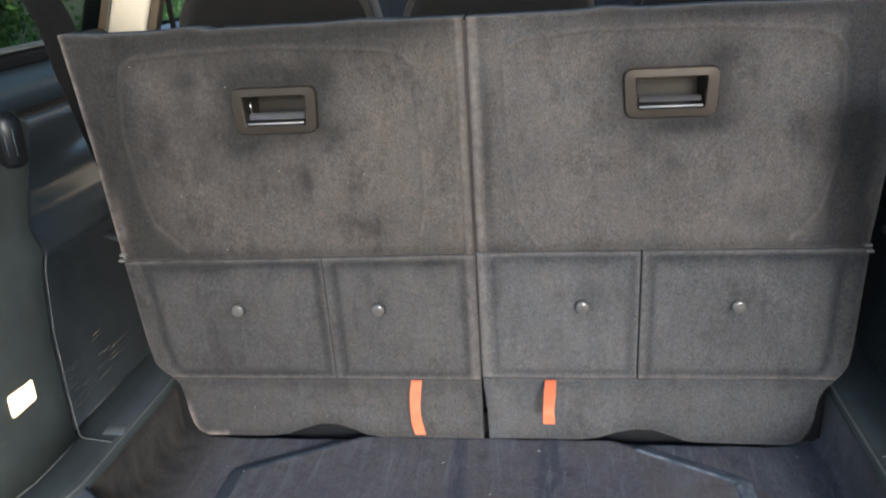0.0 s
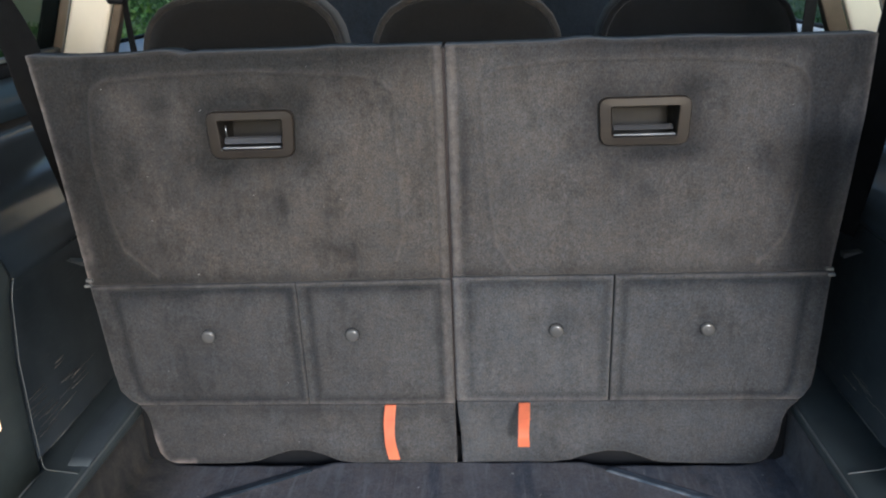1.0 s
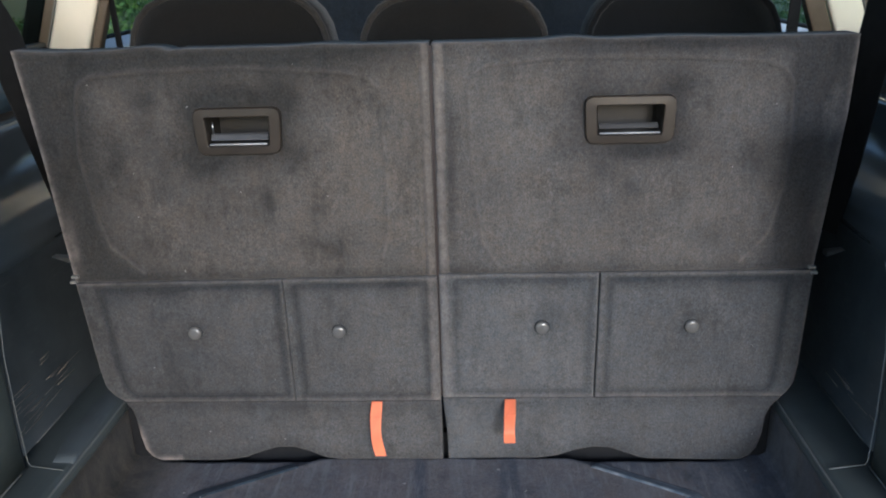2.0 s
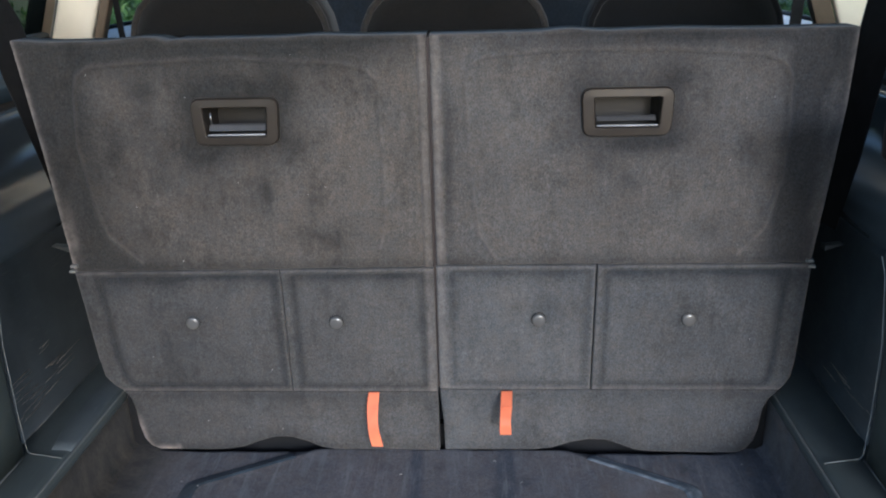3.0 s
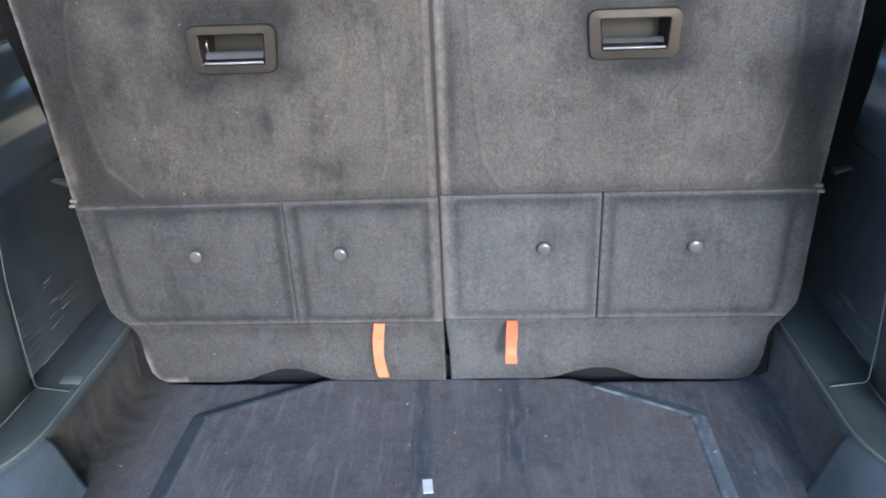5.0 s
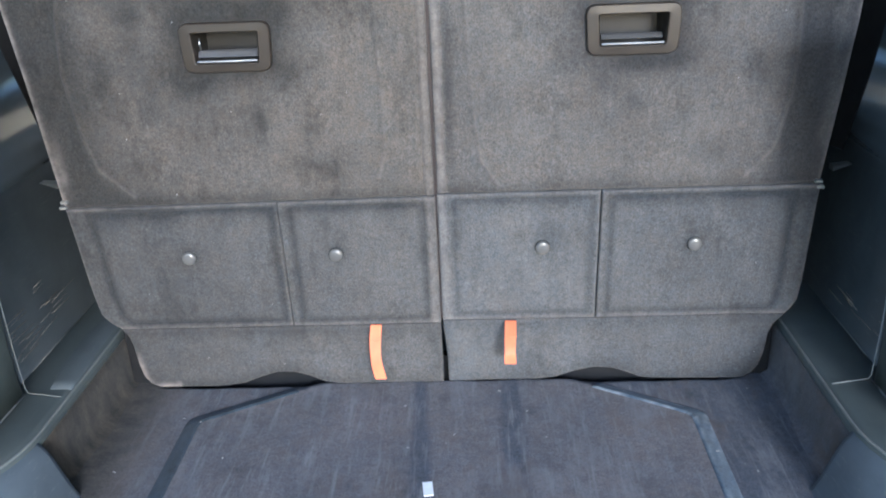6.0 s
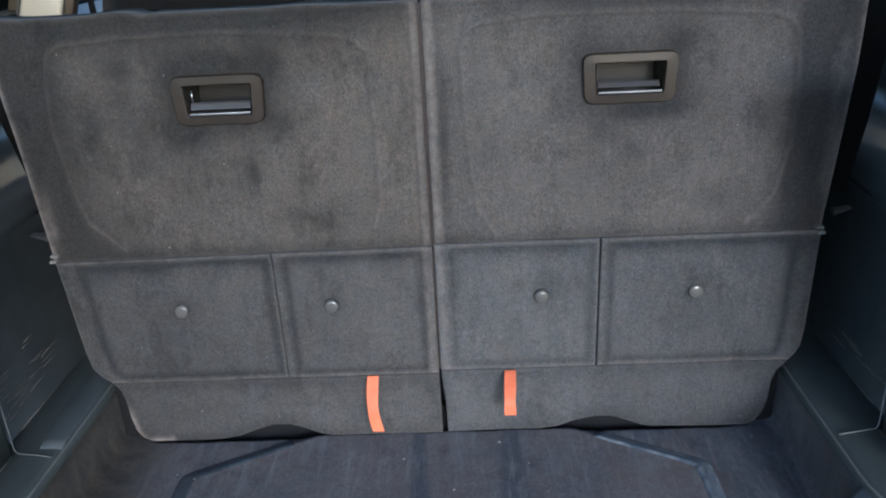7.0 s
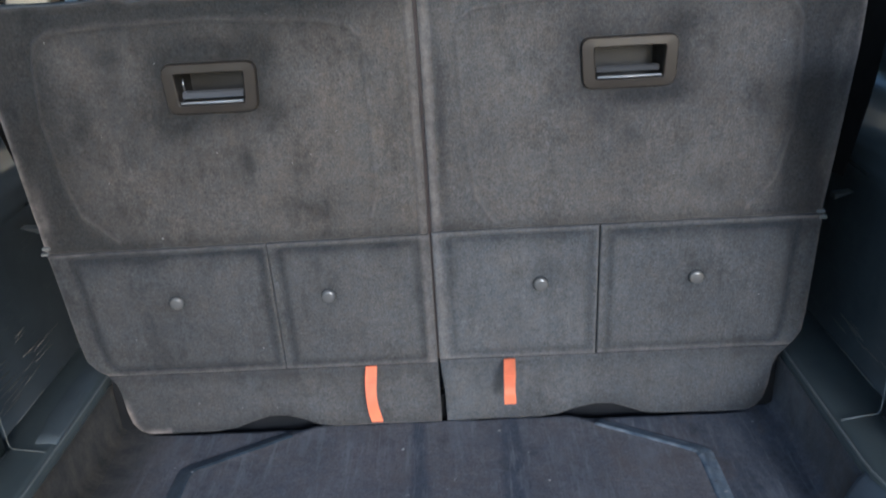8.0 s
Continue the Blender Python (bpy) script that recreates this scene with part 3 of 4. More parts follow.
def mesh_part_ring(name, cx, cz, parent):
    """The bezel: a rounded frame with a domed section."""
    def loop(w, h, r, n=6):
        pts = rounded([(cx - w * 0.945, cz - h), (cx + w * 0.945, cz - h), (cx + w, cz + h), (cx - w, cz + h)], r, n)
        return pts
    prof = [(0.0572, 0.0302, 0.0135, 0.004), (0.0571, 0.0301, 0.0135, -0.0030), (0.0566, 0.0296, 0.0131, -0.0047), (0.0556, 0.0286, 0.012, -0.0056),
            (0.0428, 0.0198, 0.004, -0.0061), (0.0419, 0.0191, 0.0032, -0.0057), (0.0411, 0.0184, 0.0026, -0.0040), (0.0409, 0.0183, 0.0024, 0.006)]
    secs = [[(x, y, z) for x, z in loop(w, h, r)] for w, h, r, y in prof]
    n = len(secs[0])
    v = [p for q in secs for p in q]
    f = []
    for k in range(len(secs)):
        kk = (k + 1) % len(secs)
        for i in range(n):
            j = (i + 1) % n
            f.append((k * n + i, k * n + j, kk * n + j, kk * n + i))
    return mesh_ob(name, v, f, BEZEL, parent, "taupe plastic handle surround", False)


def dome(parent, cx, cz):
    """Push button: a domed cap in a thin dark ring added for the shadow round it."""
    n = 24
    def turned(prof, name, mat, label, up):
        secs = [[(cx + r * math.cos(2 * math.pi * k / n), y, cz + r * math.sin(2 * math.pi * k / n)) for k in range(n)] for r, y in prof]
        return mesh_ob(name, *loft(secs), mat, up, label)
    cap = turned([(0.0098, 0.003), (0.0098, -0.0034), (0.0095, -0.0046), (0.0088, -0.0058), (0.0078, -0.0065), (0.0060, -0.0070), (0.0030, -0.0073), (0.0004, -0.0074)], "button", BUTTON, "domed grey plastic button", parent)
    turned([(0.0109, 0.003), (0.0109, -0.0002), (0.0106, -0.0008), (0.0101, -0.0006), (0.0100, 0.002)], "button_shade_ring", BUTTON_SHADE, "dark collar round the button", parent)
    return cap


def pull_strap(parent, s, x, z0, z1, stand, sway, knee):
    """Orange webbing tab, sewn in at the seam: it stands out from the flap as far as the knee, then hangs."""
    n = 26
    secs = []
    for k in range(n + 1):
        t = k / n
        out = 1 - (1 - min(t / knee, 1.0)) ** 2
        y = -0.004 - stand * out
        z = z0 + (z1 - z0) * t
        c = x + sway * (t ** 2) - 0.002 * math.sin(math.pi * t)
        hw = 0.0076 + 0.0003 * math.sin(9.0 * t)
        rim = 0.0005
        secs.append([(c - hw, y + rim, z), (c - hw + 0.001, y, z), (c + hw - 0.001, y, z), (c + hw, y + rim, z), (c + hw, y + 0.0018, z), (c - hw, y + 0.0018, z)])
    o = mesh_ob("pull_strap", *loft(secs), STRAP, parent, "bright orange webbing pull strap", False)
    t = 0.24
    y = -0.004 - stand * (1 - (1 - t / knee) ** 2)
    z = z0 + (z1 - z0) * t
    part("stitch", soft_box(x - 0.0072, x + 0.0072, y - 0.0006, y + 0.0006, z - 0.0007, z + 0.0007, 0.0003, 1), STRAP, o)
    return o


def seat_back(s):
    word = "left" if s < 0 else "right"
    e = thing("third_row_seat", (s * 0.25, 0.03, Z_FLOOR), "upright third-row seat, its back covered in worn grey carpet", "car seat", GROUP_SEATS)
    inner = 0.0014
    top = 1.243 if s > 0 else 1.2415
    if s < 0:
        outer_hi = table((0.93, -0.4975), (0.944, -0.4990), (1.016, -0.5040), (1.094, -0.5100), (1.168, -0.5170), (1.26, -0.5275))
        crease = [(-0.398, 0.947), (-0.438, 0.985), (-0.450, 1.03), (-0.459, 1.11), (-0.452, 1.18), (-0.446, 1.199), (-0.430, 1.210), (-0.36, 1.215), (-0.25, 1.2175), (-0.11, 1.208), (-0.078, 1.200), (-0.064, 1.185), (-0.061, 1.10), (-0.062, 1.0), (-0.072, 0.965)]
        hi = lambda x: 1.2405 + 0.003 * min(1.0, max(0.0, (-0.46 - x) / 0.05)) + 0.0035 * math.exp(-((x + 0.345) / 0.03) ** 2) - 0.0025 * math.exp(-((x + 0.315) / 0.008) ** 2) + 0.0018 * math.exp(-((x + 0.13) / 0.03) ** 2) + 0.003 * (x + 0.25) * -0.5
    else:
        outer_hi = table((0.93, 0.4925), (0.945, 0.493), (1.021, 0.500), (1.072, 0.505), (1.143, 0.511), (1.26, 0.5155))
        crease = [(0.082, 0.948), (0.060, 0.985), (0.052, 1.05), (0.048, 1.13), (0.046, 1.185), (0.052, 1.203), (0.070, 1.212), (0.15, 1.219), (0.30, 1.217), (0.405, 1.209), (0.428, 1.200), (0.439, 1.183), (0.444, 1.12), (0.440, 1.05), (0.428, 0.99), (0.395, 0.952)]
        hi = lambda x: 1.2395 - 0.0022 * min(1.0, max(0.0, (x - 0.15) / 0.2)) + 0.0030 * math.exp(-((x - 0.17) / 0.025) ** 2) + 0.002 * math.exp(-((x - 0.30) / 0.06) ** 2)
    welt = s * 0.0155
    lo_x, hi_x = (outer_hi, lambda z: -0.0021) if s < 0 else (lambda z: 0.0021, outer_hi)
    zs = 0.9355 if s < 0 else 0.9385
    def relief_hi(X, Z):
        g = gap_to(X, Z, crease)
        h = 0.0026 * ridge(g, 0.0023) + 0.0009 * ridge(g, 0.0060)
        h -= 0.0032 * ridge(X - welt, 0.0022)
        h -= 0.0012 * ridge(Z - (top - 0.0105), 0.0022)
        h -= 0.0012 * ridge(X - (outer_hi(1.1) - s * 0.055), 0.016)
        h += 0.0010 * ridge(X - s * 0.009, 0.005)
        cx, cz = HANDLE_AT[s]
        d = np.maximum(np.abs(X - cx) - 0.054, np.abs(Z - cz) - 0.028)
        h -= 0.0025 * np.clip(1 - d / 0.035, 0, 1) ** 2
        h -= 0.0445 * (d < -0.006)
        return h
    OUT = np.vectorize(outer_hi)
    def wear_hi(X, Z, D):
        w = (0.09 + 0.13 * ridge(Z - 0.968, 0.030)) * ridge(gap_to(X, Z, crease), 0.0018)
        w += (0.26 if s < 0 else 0.42) * ridge(X - s * 0.009, 0.0050)
        w += (0.70 if s < 0 else 0.26) * ridge(X - OUT(Z), 0.0052)
        w += 0.35 * ridge((X - outer_hi(1.0) - s * -0.012), 0.007) * ridge(Z - 0.985, 0.035) * (1 if s < 0 else 0.2)
        return w
    xa, xb = (-0.455, 0.01) if s < 0 else (0.0, 0.442)
    # right list also holds the outer fold's shade, put into the colour
    if s < 0:
        smears_and_shade = [(-0.220, 1.048, 0.010, 0.022, 0.16), (-0.362, 1.176, 0.016, 0.014, 0.14), (-0.255, 1.186, 0.030, 0.012, 0.12), (-0.184, 1.180, 0.022, 0.016, 0.10), (-0.367, 1.146, 0.012, 0.016, 0.10),
                  (-0.300, 1.098, 0.022, 0.018, 0.10), (-0.166, 1.100, 0.016, 0.026, 0.10), (-0.411, 1.105, 0.014, 0.030, 0.12), (-0.162, 1.030, 0.008, 0.020, 0.09), (-0.350, 1.085, 0.010, 0.022, 0.08),
                  (-0.300, 1.234, 0.200, 0.009, 0.14), (-0.480, 1.150, 0.014, 0.050, 0.14), (-0.475, 1.040, 0.010, 0.040, 0.12)]
    else:
        smears_and_shade = [(0.258, 1.100, 0.050, 0.012, 0.16), (0.213, 1.076, 0.016, 0.014, 0.12), (0.400, 1.088, 0.016, 0.024, 0.14), (0.250, 1.056, 0.020, 0.014, 0.09), (0.306, 1.186, 0.024, 0.014, 0.10),
                  (0.460, 1.160, 0.014, 0.070, 0.26), (0.455, 1.030, 0.016, 0.060, 0.28), (0.470, 0.965, 0.030, 0.020, 0.18), (0.022, 1.080, 0.006, 0.120, 0.16), (0.350, 0.990, 0.026, 0.016, 0.07), (0.330, 1.234, 0.150, 0.011, 0.16), (0.480, 1.205, 0.035, 0.035, 0.16)]
    # sideways fall-off of light is put into the colour beside dusty patches
    def dust_shade_hi(X, Z):
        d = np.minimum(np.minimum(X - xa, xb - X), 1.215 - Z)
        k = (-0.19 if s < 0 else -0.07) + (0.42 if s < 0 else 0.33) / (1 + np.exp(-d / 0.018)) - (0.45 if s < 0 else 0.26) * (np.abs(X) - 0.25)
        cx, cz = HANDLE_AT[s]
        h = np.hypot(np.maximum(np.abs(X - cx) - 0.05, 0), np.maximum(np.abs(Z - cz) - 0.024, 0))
        for mx, mz, wx, wz, deep in smears_and_shade:
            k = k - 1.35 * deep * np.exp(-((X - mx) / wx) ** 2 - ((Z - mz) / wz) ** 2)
        # paler outer edge beyond the painted fold
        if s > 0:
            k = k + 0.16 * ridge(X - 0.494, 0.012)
        # darker round the handle and along the lower seam
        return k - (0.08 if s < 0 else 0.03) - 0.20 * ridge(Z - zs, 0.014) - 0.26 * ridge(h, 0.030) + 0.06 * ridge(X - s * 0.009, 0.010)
    cloth_panel("upper_panel", lo_x, hi_x, lambda x: zs, hi, 0.0021, e, "mottled grey carpeted upper panel with pressed crease lines", relief_hi, wear_hi, depth=0.0455, edge=0.0028, seed=3 + s, dust=dust_shade_hi, material=CARPET_WARM if s < 0 else CARPET)

    # two lower panels with sunken centres
    zl = 0.7475 if s < 0 else 0.7515
    cut = (lambda z: -0.2090 - 0.011 * (z - zl)) if s < 0 else (lambda z: 0.2128 + 0.016 * (z - zl))
    if s < 0:
        edge_lo = table((0.745, -0.452), (0.757, -0.470), (0.772, -0.4815), (0.80, -0.4855), (0.938, -0.4975))
        boxes = [(edge_lo, lambda z: cut(z) - 0.0006, 0.030, 0.0075, 0.9, 0.35), (lambda z: cut(z) + 0.0006, lambda z: -inner, 0.0145, 0.0160, 1.0, 0.7)]
        dome_x = (-0.340, -0.1385)
    else:
        edge_lo = table((0.745, 0.462), (0.757, 0.475), (0.772, 0.484), (0.80, 0.4875), (0.938, 0.4935))
        boxes = [(lambda z: inner, lambda z: cut(z) - 0.0009, 0.0205, 0.0090, 0.7, 0.25), (lambda z: cut(z) + 0.0009, edge_lo, 0.0130, 0.0300, 1.0, 0.9)]
        dome_x = (0.1395, 0.340)
    for k, (a, b, ina, inb, ga, gb) in enumerate(boxes):
        va, vb = np.vectorize(a), np.vectorize(b)
        # pressed groove round the raised middle: how far a point lies inside it, side by side
        def sides(X, Z):
            return X - va(Z) - ina, vb(Z) - inb - X, Z - (zl + 0.0080), (zs - 0.0100) - Z
        def relief_lo(X, Z):
            l, r, d, u = sides(X, Z)
            q = 0.006
            ql, qd = np.minimum(l, r), np.minimum(d, u)
            inside = q - np.hypot(np.maximum(q - ql, 0), np.maximum(q - qd, 0)) + np.maximum(np.minimum(ql, qd) - q, 0)
            strong = np.where(np.minimum(d, u) < ql, 0.9, np.where(l < r, ga, gb))
            return -0.0022 * strong * ridge(inside, 0.0028) + 0.0012 * np.clip(-inside / 0.006, 0, 1)
        def wear_lo(X, Z, D):
            return 0.15 * ridge(Z - zl - 0.0035, 0.0026) + 0.10 * ridge(Z - zs + 0.0040, 0.0026) + 0.12 * ridge(D, 0.004) * (np.abs(X) > 0.44) + 0.26 * ridge(X - s * 0.009, 0.0050)
        # groove shade and soil, and light falling off sideways, are put into the colour
        def dust_shade_lo(X, Z):
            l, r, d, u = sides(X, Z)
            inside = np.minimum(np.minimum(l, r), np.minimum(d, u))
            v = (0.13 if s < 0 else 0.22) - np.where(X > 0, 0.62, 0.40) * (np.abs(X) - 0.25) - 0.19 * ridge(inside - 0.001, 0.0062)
            # darker under the top seam and round the button
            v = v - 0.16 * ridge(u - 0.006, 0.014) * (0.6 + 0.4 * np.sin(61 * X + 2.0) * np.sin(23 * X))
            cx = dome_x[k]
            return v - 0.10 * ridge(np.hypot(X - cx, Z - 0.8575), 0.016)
        p = cloth_panel("lower_panel", a, b, lambda x: zl, lambda x: zs - 0.0012, 0.0016, e, "grey carpeted lower panel with a pressed outline", relief_lo, wear_lo, edge=0.0030, seed=9 + k + 2 * s, dust=dust_shade_lo, material=CARPET_MID if s < 0 else CARPET_COOL)
        dome(p, dome_x[k], 0.8565 if s < 0 else 0.8595)

    # flap down to the floor with a finger arch
    if s < 0:
        fl = table((0.643, -0.395), (0.646, -0.405), (0.650, -0.420), (0.656, -0.4315), (0.668, -0.4395), (0.690, -0.4435), (0.720, -0.4455), (0.735, -0.4490), (0.748, -0.459), (0.756, -0.468))
        fx, fr = fl, lambda z: -inner
        arch = table((-0.50, 0.6475), (-0.36, 0.6480), (-0.335, 0.649), (-0.300, 0.6535), (-0.270, 0.6630), (-0.245, 0.6700), (-0.220, 0.6700), (-0.198, 0.6630), (-0.178, 0.6525), (-0.160, 0.6495), (0, 0.6485))
    else:
        fl = table((0.643, 0.400), (0.646, 0.410), (0.650, 0.424), (0.656, 0.4350), (0.668, 0.4440), (0.690, 0.4495), (0.720, 0.4520), (0.735, 0.4580), (0.748, 0.470), (0.756, 0.476))
        fx, fr = table((0.64, 0.0068), (0.70, 0.0055), (0.735, 0.0022), (0.75, 0.0016)), fl
        arch = table((0, 0.650), (0.140, 0.651), (0.165, 0.6545), (0.190, 0.6640), (0.215, 0.6690), (0.240, 0.6680), (0.265, 0.6600), (0.290, 0.6520), (0.310, 0.649), (0.36, 0.6480), (0.50, 0.6475))
    def wear_fl(X, Z, D):
        return 1.1 * ridge(D, 0.007) * ((X < -0.385) if s < 0 else (X > 0.43)) * np.clip((0.715 - Z) / 0.03, 0, 1) * (1.0 if s < 0 else 0.25)
    cloth_panel("flap", fx, fr, lambda x: arch(x) + 0.0008, lambda x: zl - 0.0014, 0.0032, e, "carpeted floor flap with a finger arch", None, wear_fl, depth=0.018, edge=0.004, seed=21 + s, material=CARPET_MID if s < 0 else CARPET_COOL)
    if s < 0:
        pull_strap(e, s, -0.0920, 0.7480, 0.6760, 0.026, 0.0045, 0.75)
    else:
        pull_strap(e, s, 0.0960, 0.7500, 0.7085, 0.045, -0.0025, 0.70)

    bezel_handle(e, s)
    if s < 0:
        # made-up strip that gives the slit its dark brown tone
        part("gap_fill", soft_box(-0.0021, 0.0019, 0.0045, 0.020, 0.752, 1.237, 0.0006), GAP_BROWN, e, "added strip giving the gap between the seat backs its dark brown tone")
    # upholstered body behind the panels
    x0, x1 = (-0.490, -0.006) if s < 0 else (0.006, 0.478)
    secs = []
    for y, dz, dx in ((0.0460, 0.0, 0.0), (0.06, 0.0, 0.002), (0.085, -0.01, 0.008), (0.10, -0.03, 0.02)):
        secs.append([(x, y, z) for x, z in rounded([(x0 + dx + (0.060 if s < 0 else 0), 0.70), (x1 - dx - (0.045 if s > 0 else 0), 0.70), (x1 - dx, 1.234 + dz), (x0 + dx, 1.234 + dz)], 0.03, 5)])
    mesh_ob("cushion", *loft(secs), SEAT, e)
    # black plates added for the shadow in the gaps beside the flap
    part("gap_shade_plate", soft_box(*sorted((s * 0.400, s * 0.466)), 0.020, 0.036, 0.640, 0.765, 0.003), RUBBER, e, "black plate added for the shaded gap beside the flap")
    # hinge clip and side latch
    ex = outer_hi(0.9385)
    part("hinge_clip", soft_box(min(ex - s * 0.008, ex + s * 0.0015), max(ex - s * 0.008, ex + s * 0.0015), -0.004, 0.004, 0.9400, 0.9440, 0.001), BEAD, e, "pale plastic hinge clip")
    part("hinge_clip", soft_box(min(ex - s * 0.004, ex + s * 0.005), max(ex - s * 0.004, ex + s * 0.005), -0.003, 0.005, 0.9320, 0.9360, 0.001), BEAD, e)
    bm = bmesh.new()
    x = s * 0.528
    dz = 0.0 if s < 0 else -0.007
    vs = [bm.verts.new(p) for p in ((x, 0.05, 0.944 + dz), (x + s * 0.024, 0.05, 0.953 + dz), (x, 0.05, 0.951 + dz), (x, 0.064, 0.944 + dz), (x + s * 0.024, 0.064, 0.953 + dz), (x, 0.064, 0.951 + dz))]
    for q in ((0, 1, 2), (5, 4, 3), (0, 3, 4, 1), (1, 4, 5, 2), (2, 5, 3, 0)):
        bm.faces.new([vs[i] for i in q])
    part("latch", bm, METAL, e, "small bare metal latch tongue")
    return e


seat_left = seat_back(-1)
seat_right = seat_back(1)


# ---- second row and front seats ----
def arched(name, cx, w, z0, z1, y0, y1, r, label, cat, group, cloth, rim):
    e = thing(name, (cx, (y0 + y1) / 2, z0), label, cat, group)
    def outline(dw, dz):
        pts = [(cx - w / 2 * 1.03 - dw, z0), (cx + w / 2 * 1.03 + dw, z0)]
        out = list(pts)
        n = 14
        for k in range(n + 1):
            a = math.pi * k / n
            ca, sa = math.cos(a), math.sin(a)
            ca = math.copysign(abs(ca) ** 0.55, ca)
            sa = sa ** 0.60
            out.append((cx + (w / 2 + dw) * ca, z1 - r + (r + dz) * sa))
        return out
    secs = []
    for y, d in ((y0 + 0.004, -0.020), (y0, -0.030), (y0 + 0.012, -0.004), (y0 + 0.03, 0.0), (y1 - 0.04, 0.0), (y1 - 0.01, -0.012), (y1, -0.035)):
        secs.append([(x, y, z) for x, z in outline(d, d)])
    mesh_ob("back", *loft(secs[1:]), cloth, e)
    ol = outline(-0.006, -0.006)[2:]
    mesh_ob("piping", *tube([(x, y0 + 0.010, z) for x, z in ol], 0.0055, 8), rim, e, "lighter cloth piping along the rim")
    return e


arched("rear_seat", -0.351, 0.345, 0.62, 1.302, 0.34, 0.46, 0.16, "dark brown cloth second-row seat with pale piping", "car seat", "second-row seats", SEAT, SEAT_RIM)
arched("rear_seat", 0.018, 0.320, 0.62, 1.290, 0.34, 0.46, 0.16, "dark brown cloth second-row seat with pale piping", "car seat", "second-row seats", SEAT, SEAT_RIM)
# the right seat's shade is put into a near-black cloth
arched("rear_seat", 0.386, 0.322, 0.62, 1.292, 0.34, 0.46, 0.16, "second-row seat, its cloth coloured near-black for the shade", "car seat", "second-row seats", SEAT_SHADED, SEAT_SHADED)
for cx in (-0.38, 0.38):
    arched("front_seat", cx, 0.50, 0.55, 1.36, 1.25, 1.40, 0.2, "dark blue-grey front seat seen from behind", "car seat", "front seats", FRONT, FRONT)


# ---- pillars, windows, belts, roof, body ----
def uprights(s, word):
    c0 = 0.698 if s < 0 else 0.717
    cream = rounded([(c0, 0.585), (0.782, 0.585), (0.782, 0.615), (c0 + 0.006, 0.615)], 0.012)
    e = thing("pillar_" + word, (s * 0.75, 0.62, 1.15), "cream plastic pillar trim between the side windows", "pillar", kind="structure")
    def tilt(z):
        return -0.36 * (z - 1.19)
    secs = [[(s * (x + tilt(z)), y, z) for x, y in cream] for z in (1.12, 1.3, 1.5, 1.80)]
    mesh_ob("cover", *loft(secs), CREAM, e, "smooth cream plastic cover")
    for a, b in ((0.680, c0 - 0.0005), (0.7825, 0.8055)):
        q = rounded([(a, 0.592), (b, 0.592), (b, 0.618), (a, 0.618)], 0.004)
        mesh_ob("edge_trim", *loft([[(s * (x + tilt(z)), y, z) for x, y in q] for z in (1.12, 1.3, 1.5, 1.80)]), TRIM_BROWN, e)
    bead = rounded([(0.7825, 0.5885), (0.7855, 0.5885), (0.7855, 0.596), (0.7825, 0.596)], 0.001)
    mesh_ob("edge_bead", *loft([[(s * (x + tilt(z)), y, z) for x, y in bead] for z in (1.12, 1.3, 1.5, 1.80)]), BEAD, e, "pale bead along the pillar trim")
    bar = rounded([(0.812, 0.605), (0.850, 0.605), (0.850, 0.665), (0.812, 0.665)], 0.006)
    mesh_ob("window_post", *loft([[(s * (x + tilt(z)), y, z) for x, y in bar] for z in (1.15, 1.3, 1.5, 1.80)]), RUBBER, e, "black post between the side windows")
    # side glass in two lights
    for i, (ya, yb) in enumerate(((-0.135, 0.60), (0.66, 1.75))):
        w = thing("window_" + word + ("_rear" if i == 0 else "_front"), (s * 0.73, (ya + yb) / 2, 1.18), "tinted side window glass with greenery outside", "window", kind="structure")
        v = [(s * (0.806 + d + tilt(z) * 0.95), y, z) for d in (0, 0.004) for y, z in ((ya, 1.15), (yb, 1.15), (yb, 1.81), (ya, 1.81))]
        f = [(0, 1, 2, 3), (7, 6, 5, 4), (0, 4, 5, 1), (1, 5, 6, 2), (2, 6, 7, 3), (3, 7, 4, 0)]
        g = mesh_ob("pane", v, f, TINT if i == 0 else GLASS, w, smooth=False)
        g.visible_shadow = False
    # belts
    b = thing("seat_belt", (s * 0.61, 0.60, 1.0), "black webbing seat belt hanging by the pillar", "seat belt", "seat belts")
    bw = 0.019 if s < 0 else 0.026
    v, f = loft([[(s * (x + dx), y, z) for dx, y in ((-0.003, 0.579), (bw, 0.604), (bw + 0.0015, 0.603), (-0.0015, 0.578))] for x, z in ((0.622, 0.95), (0.628, 1.15), (0.634, 1.30), (0.640, 1.50))])
    mesh_ob("webbing", v, f, BELT, b, smooth=False)
    part("guide", soft_box(*sorted((s * 0.638, s * 0.672)), 0.575, 0.61, 1.282, 1.302, 0.006), RUBBER, b)
    r = thing("seat_belt", (s * 0.60, 0.12, 1.0), "black webbing seat belt running beside the seat back", "seat belt", "seat belts")
    rows = ((0.55, 0.95), (0.570, 1.05), (0.590, 1.20), (0.602, 1.29), (0.640, 1.50), (0.66, 1.60)) if s > 0 else ((0.535, 0.95), (0.572, 1.10), (0.594, 1.187), (0.600, 1.228), (0.606, 1.255), (0.618, 1.285), (0.655, 1.36), (0.69, 1.43))
    hw = 0.5 if s > 0 else 0.45
    v, f = loft([[(s * (x + dx * hw), y, z) for dx, y in ((-0.024, 0.160), (0.016, 0.100), (0.0175, 0.101), (-0.0225, 0.161))] for x, z in rows])
    mesh_ob("webbing", v, f, BELT, r, smooth=False)
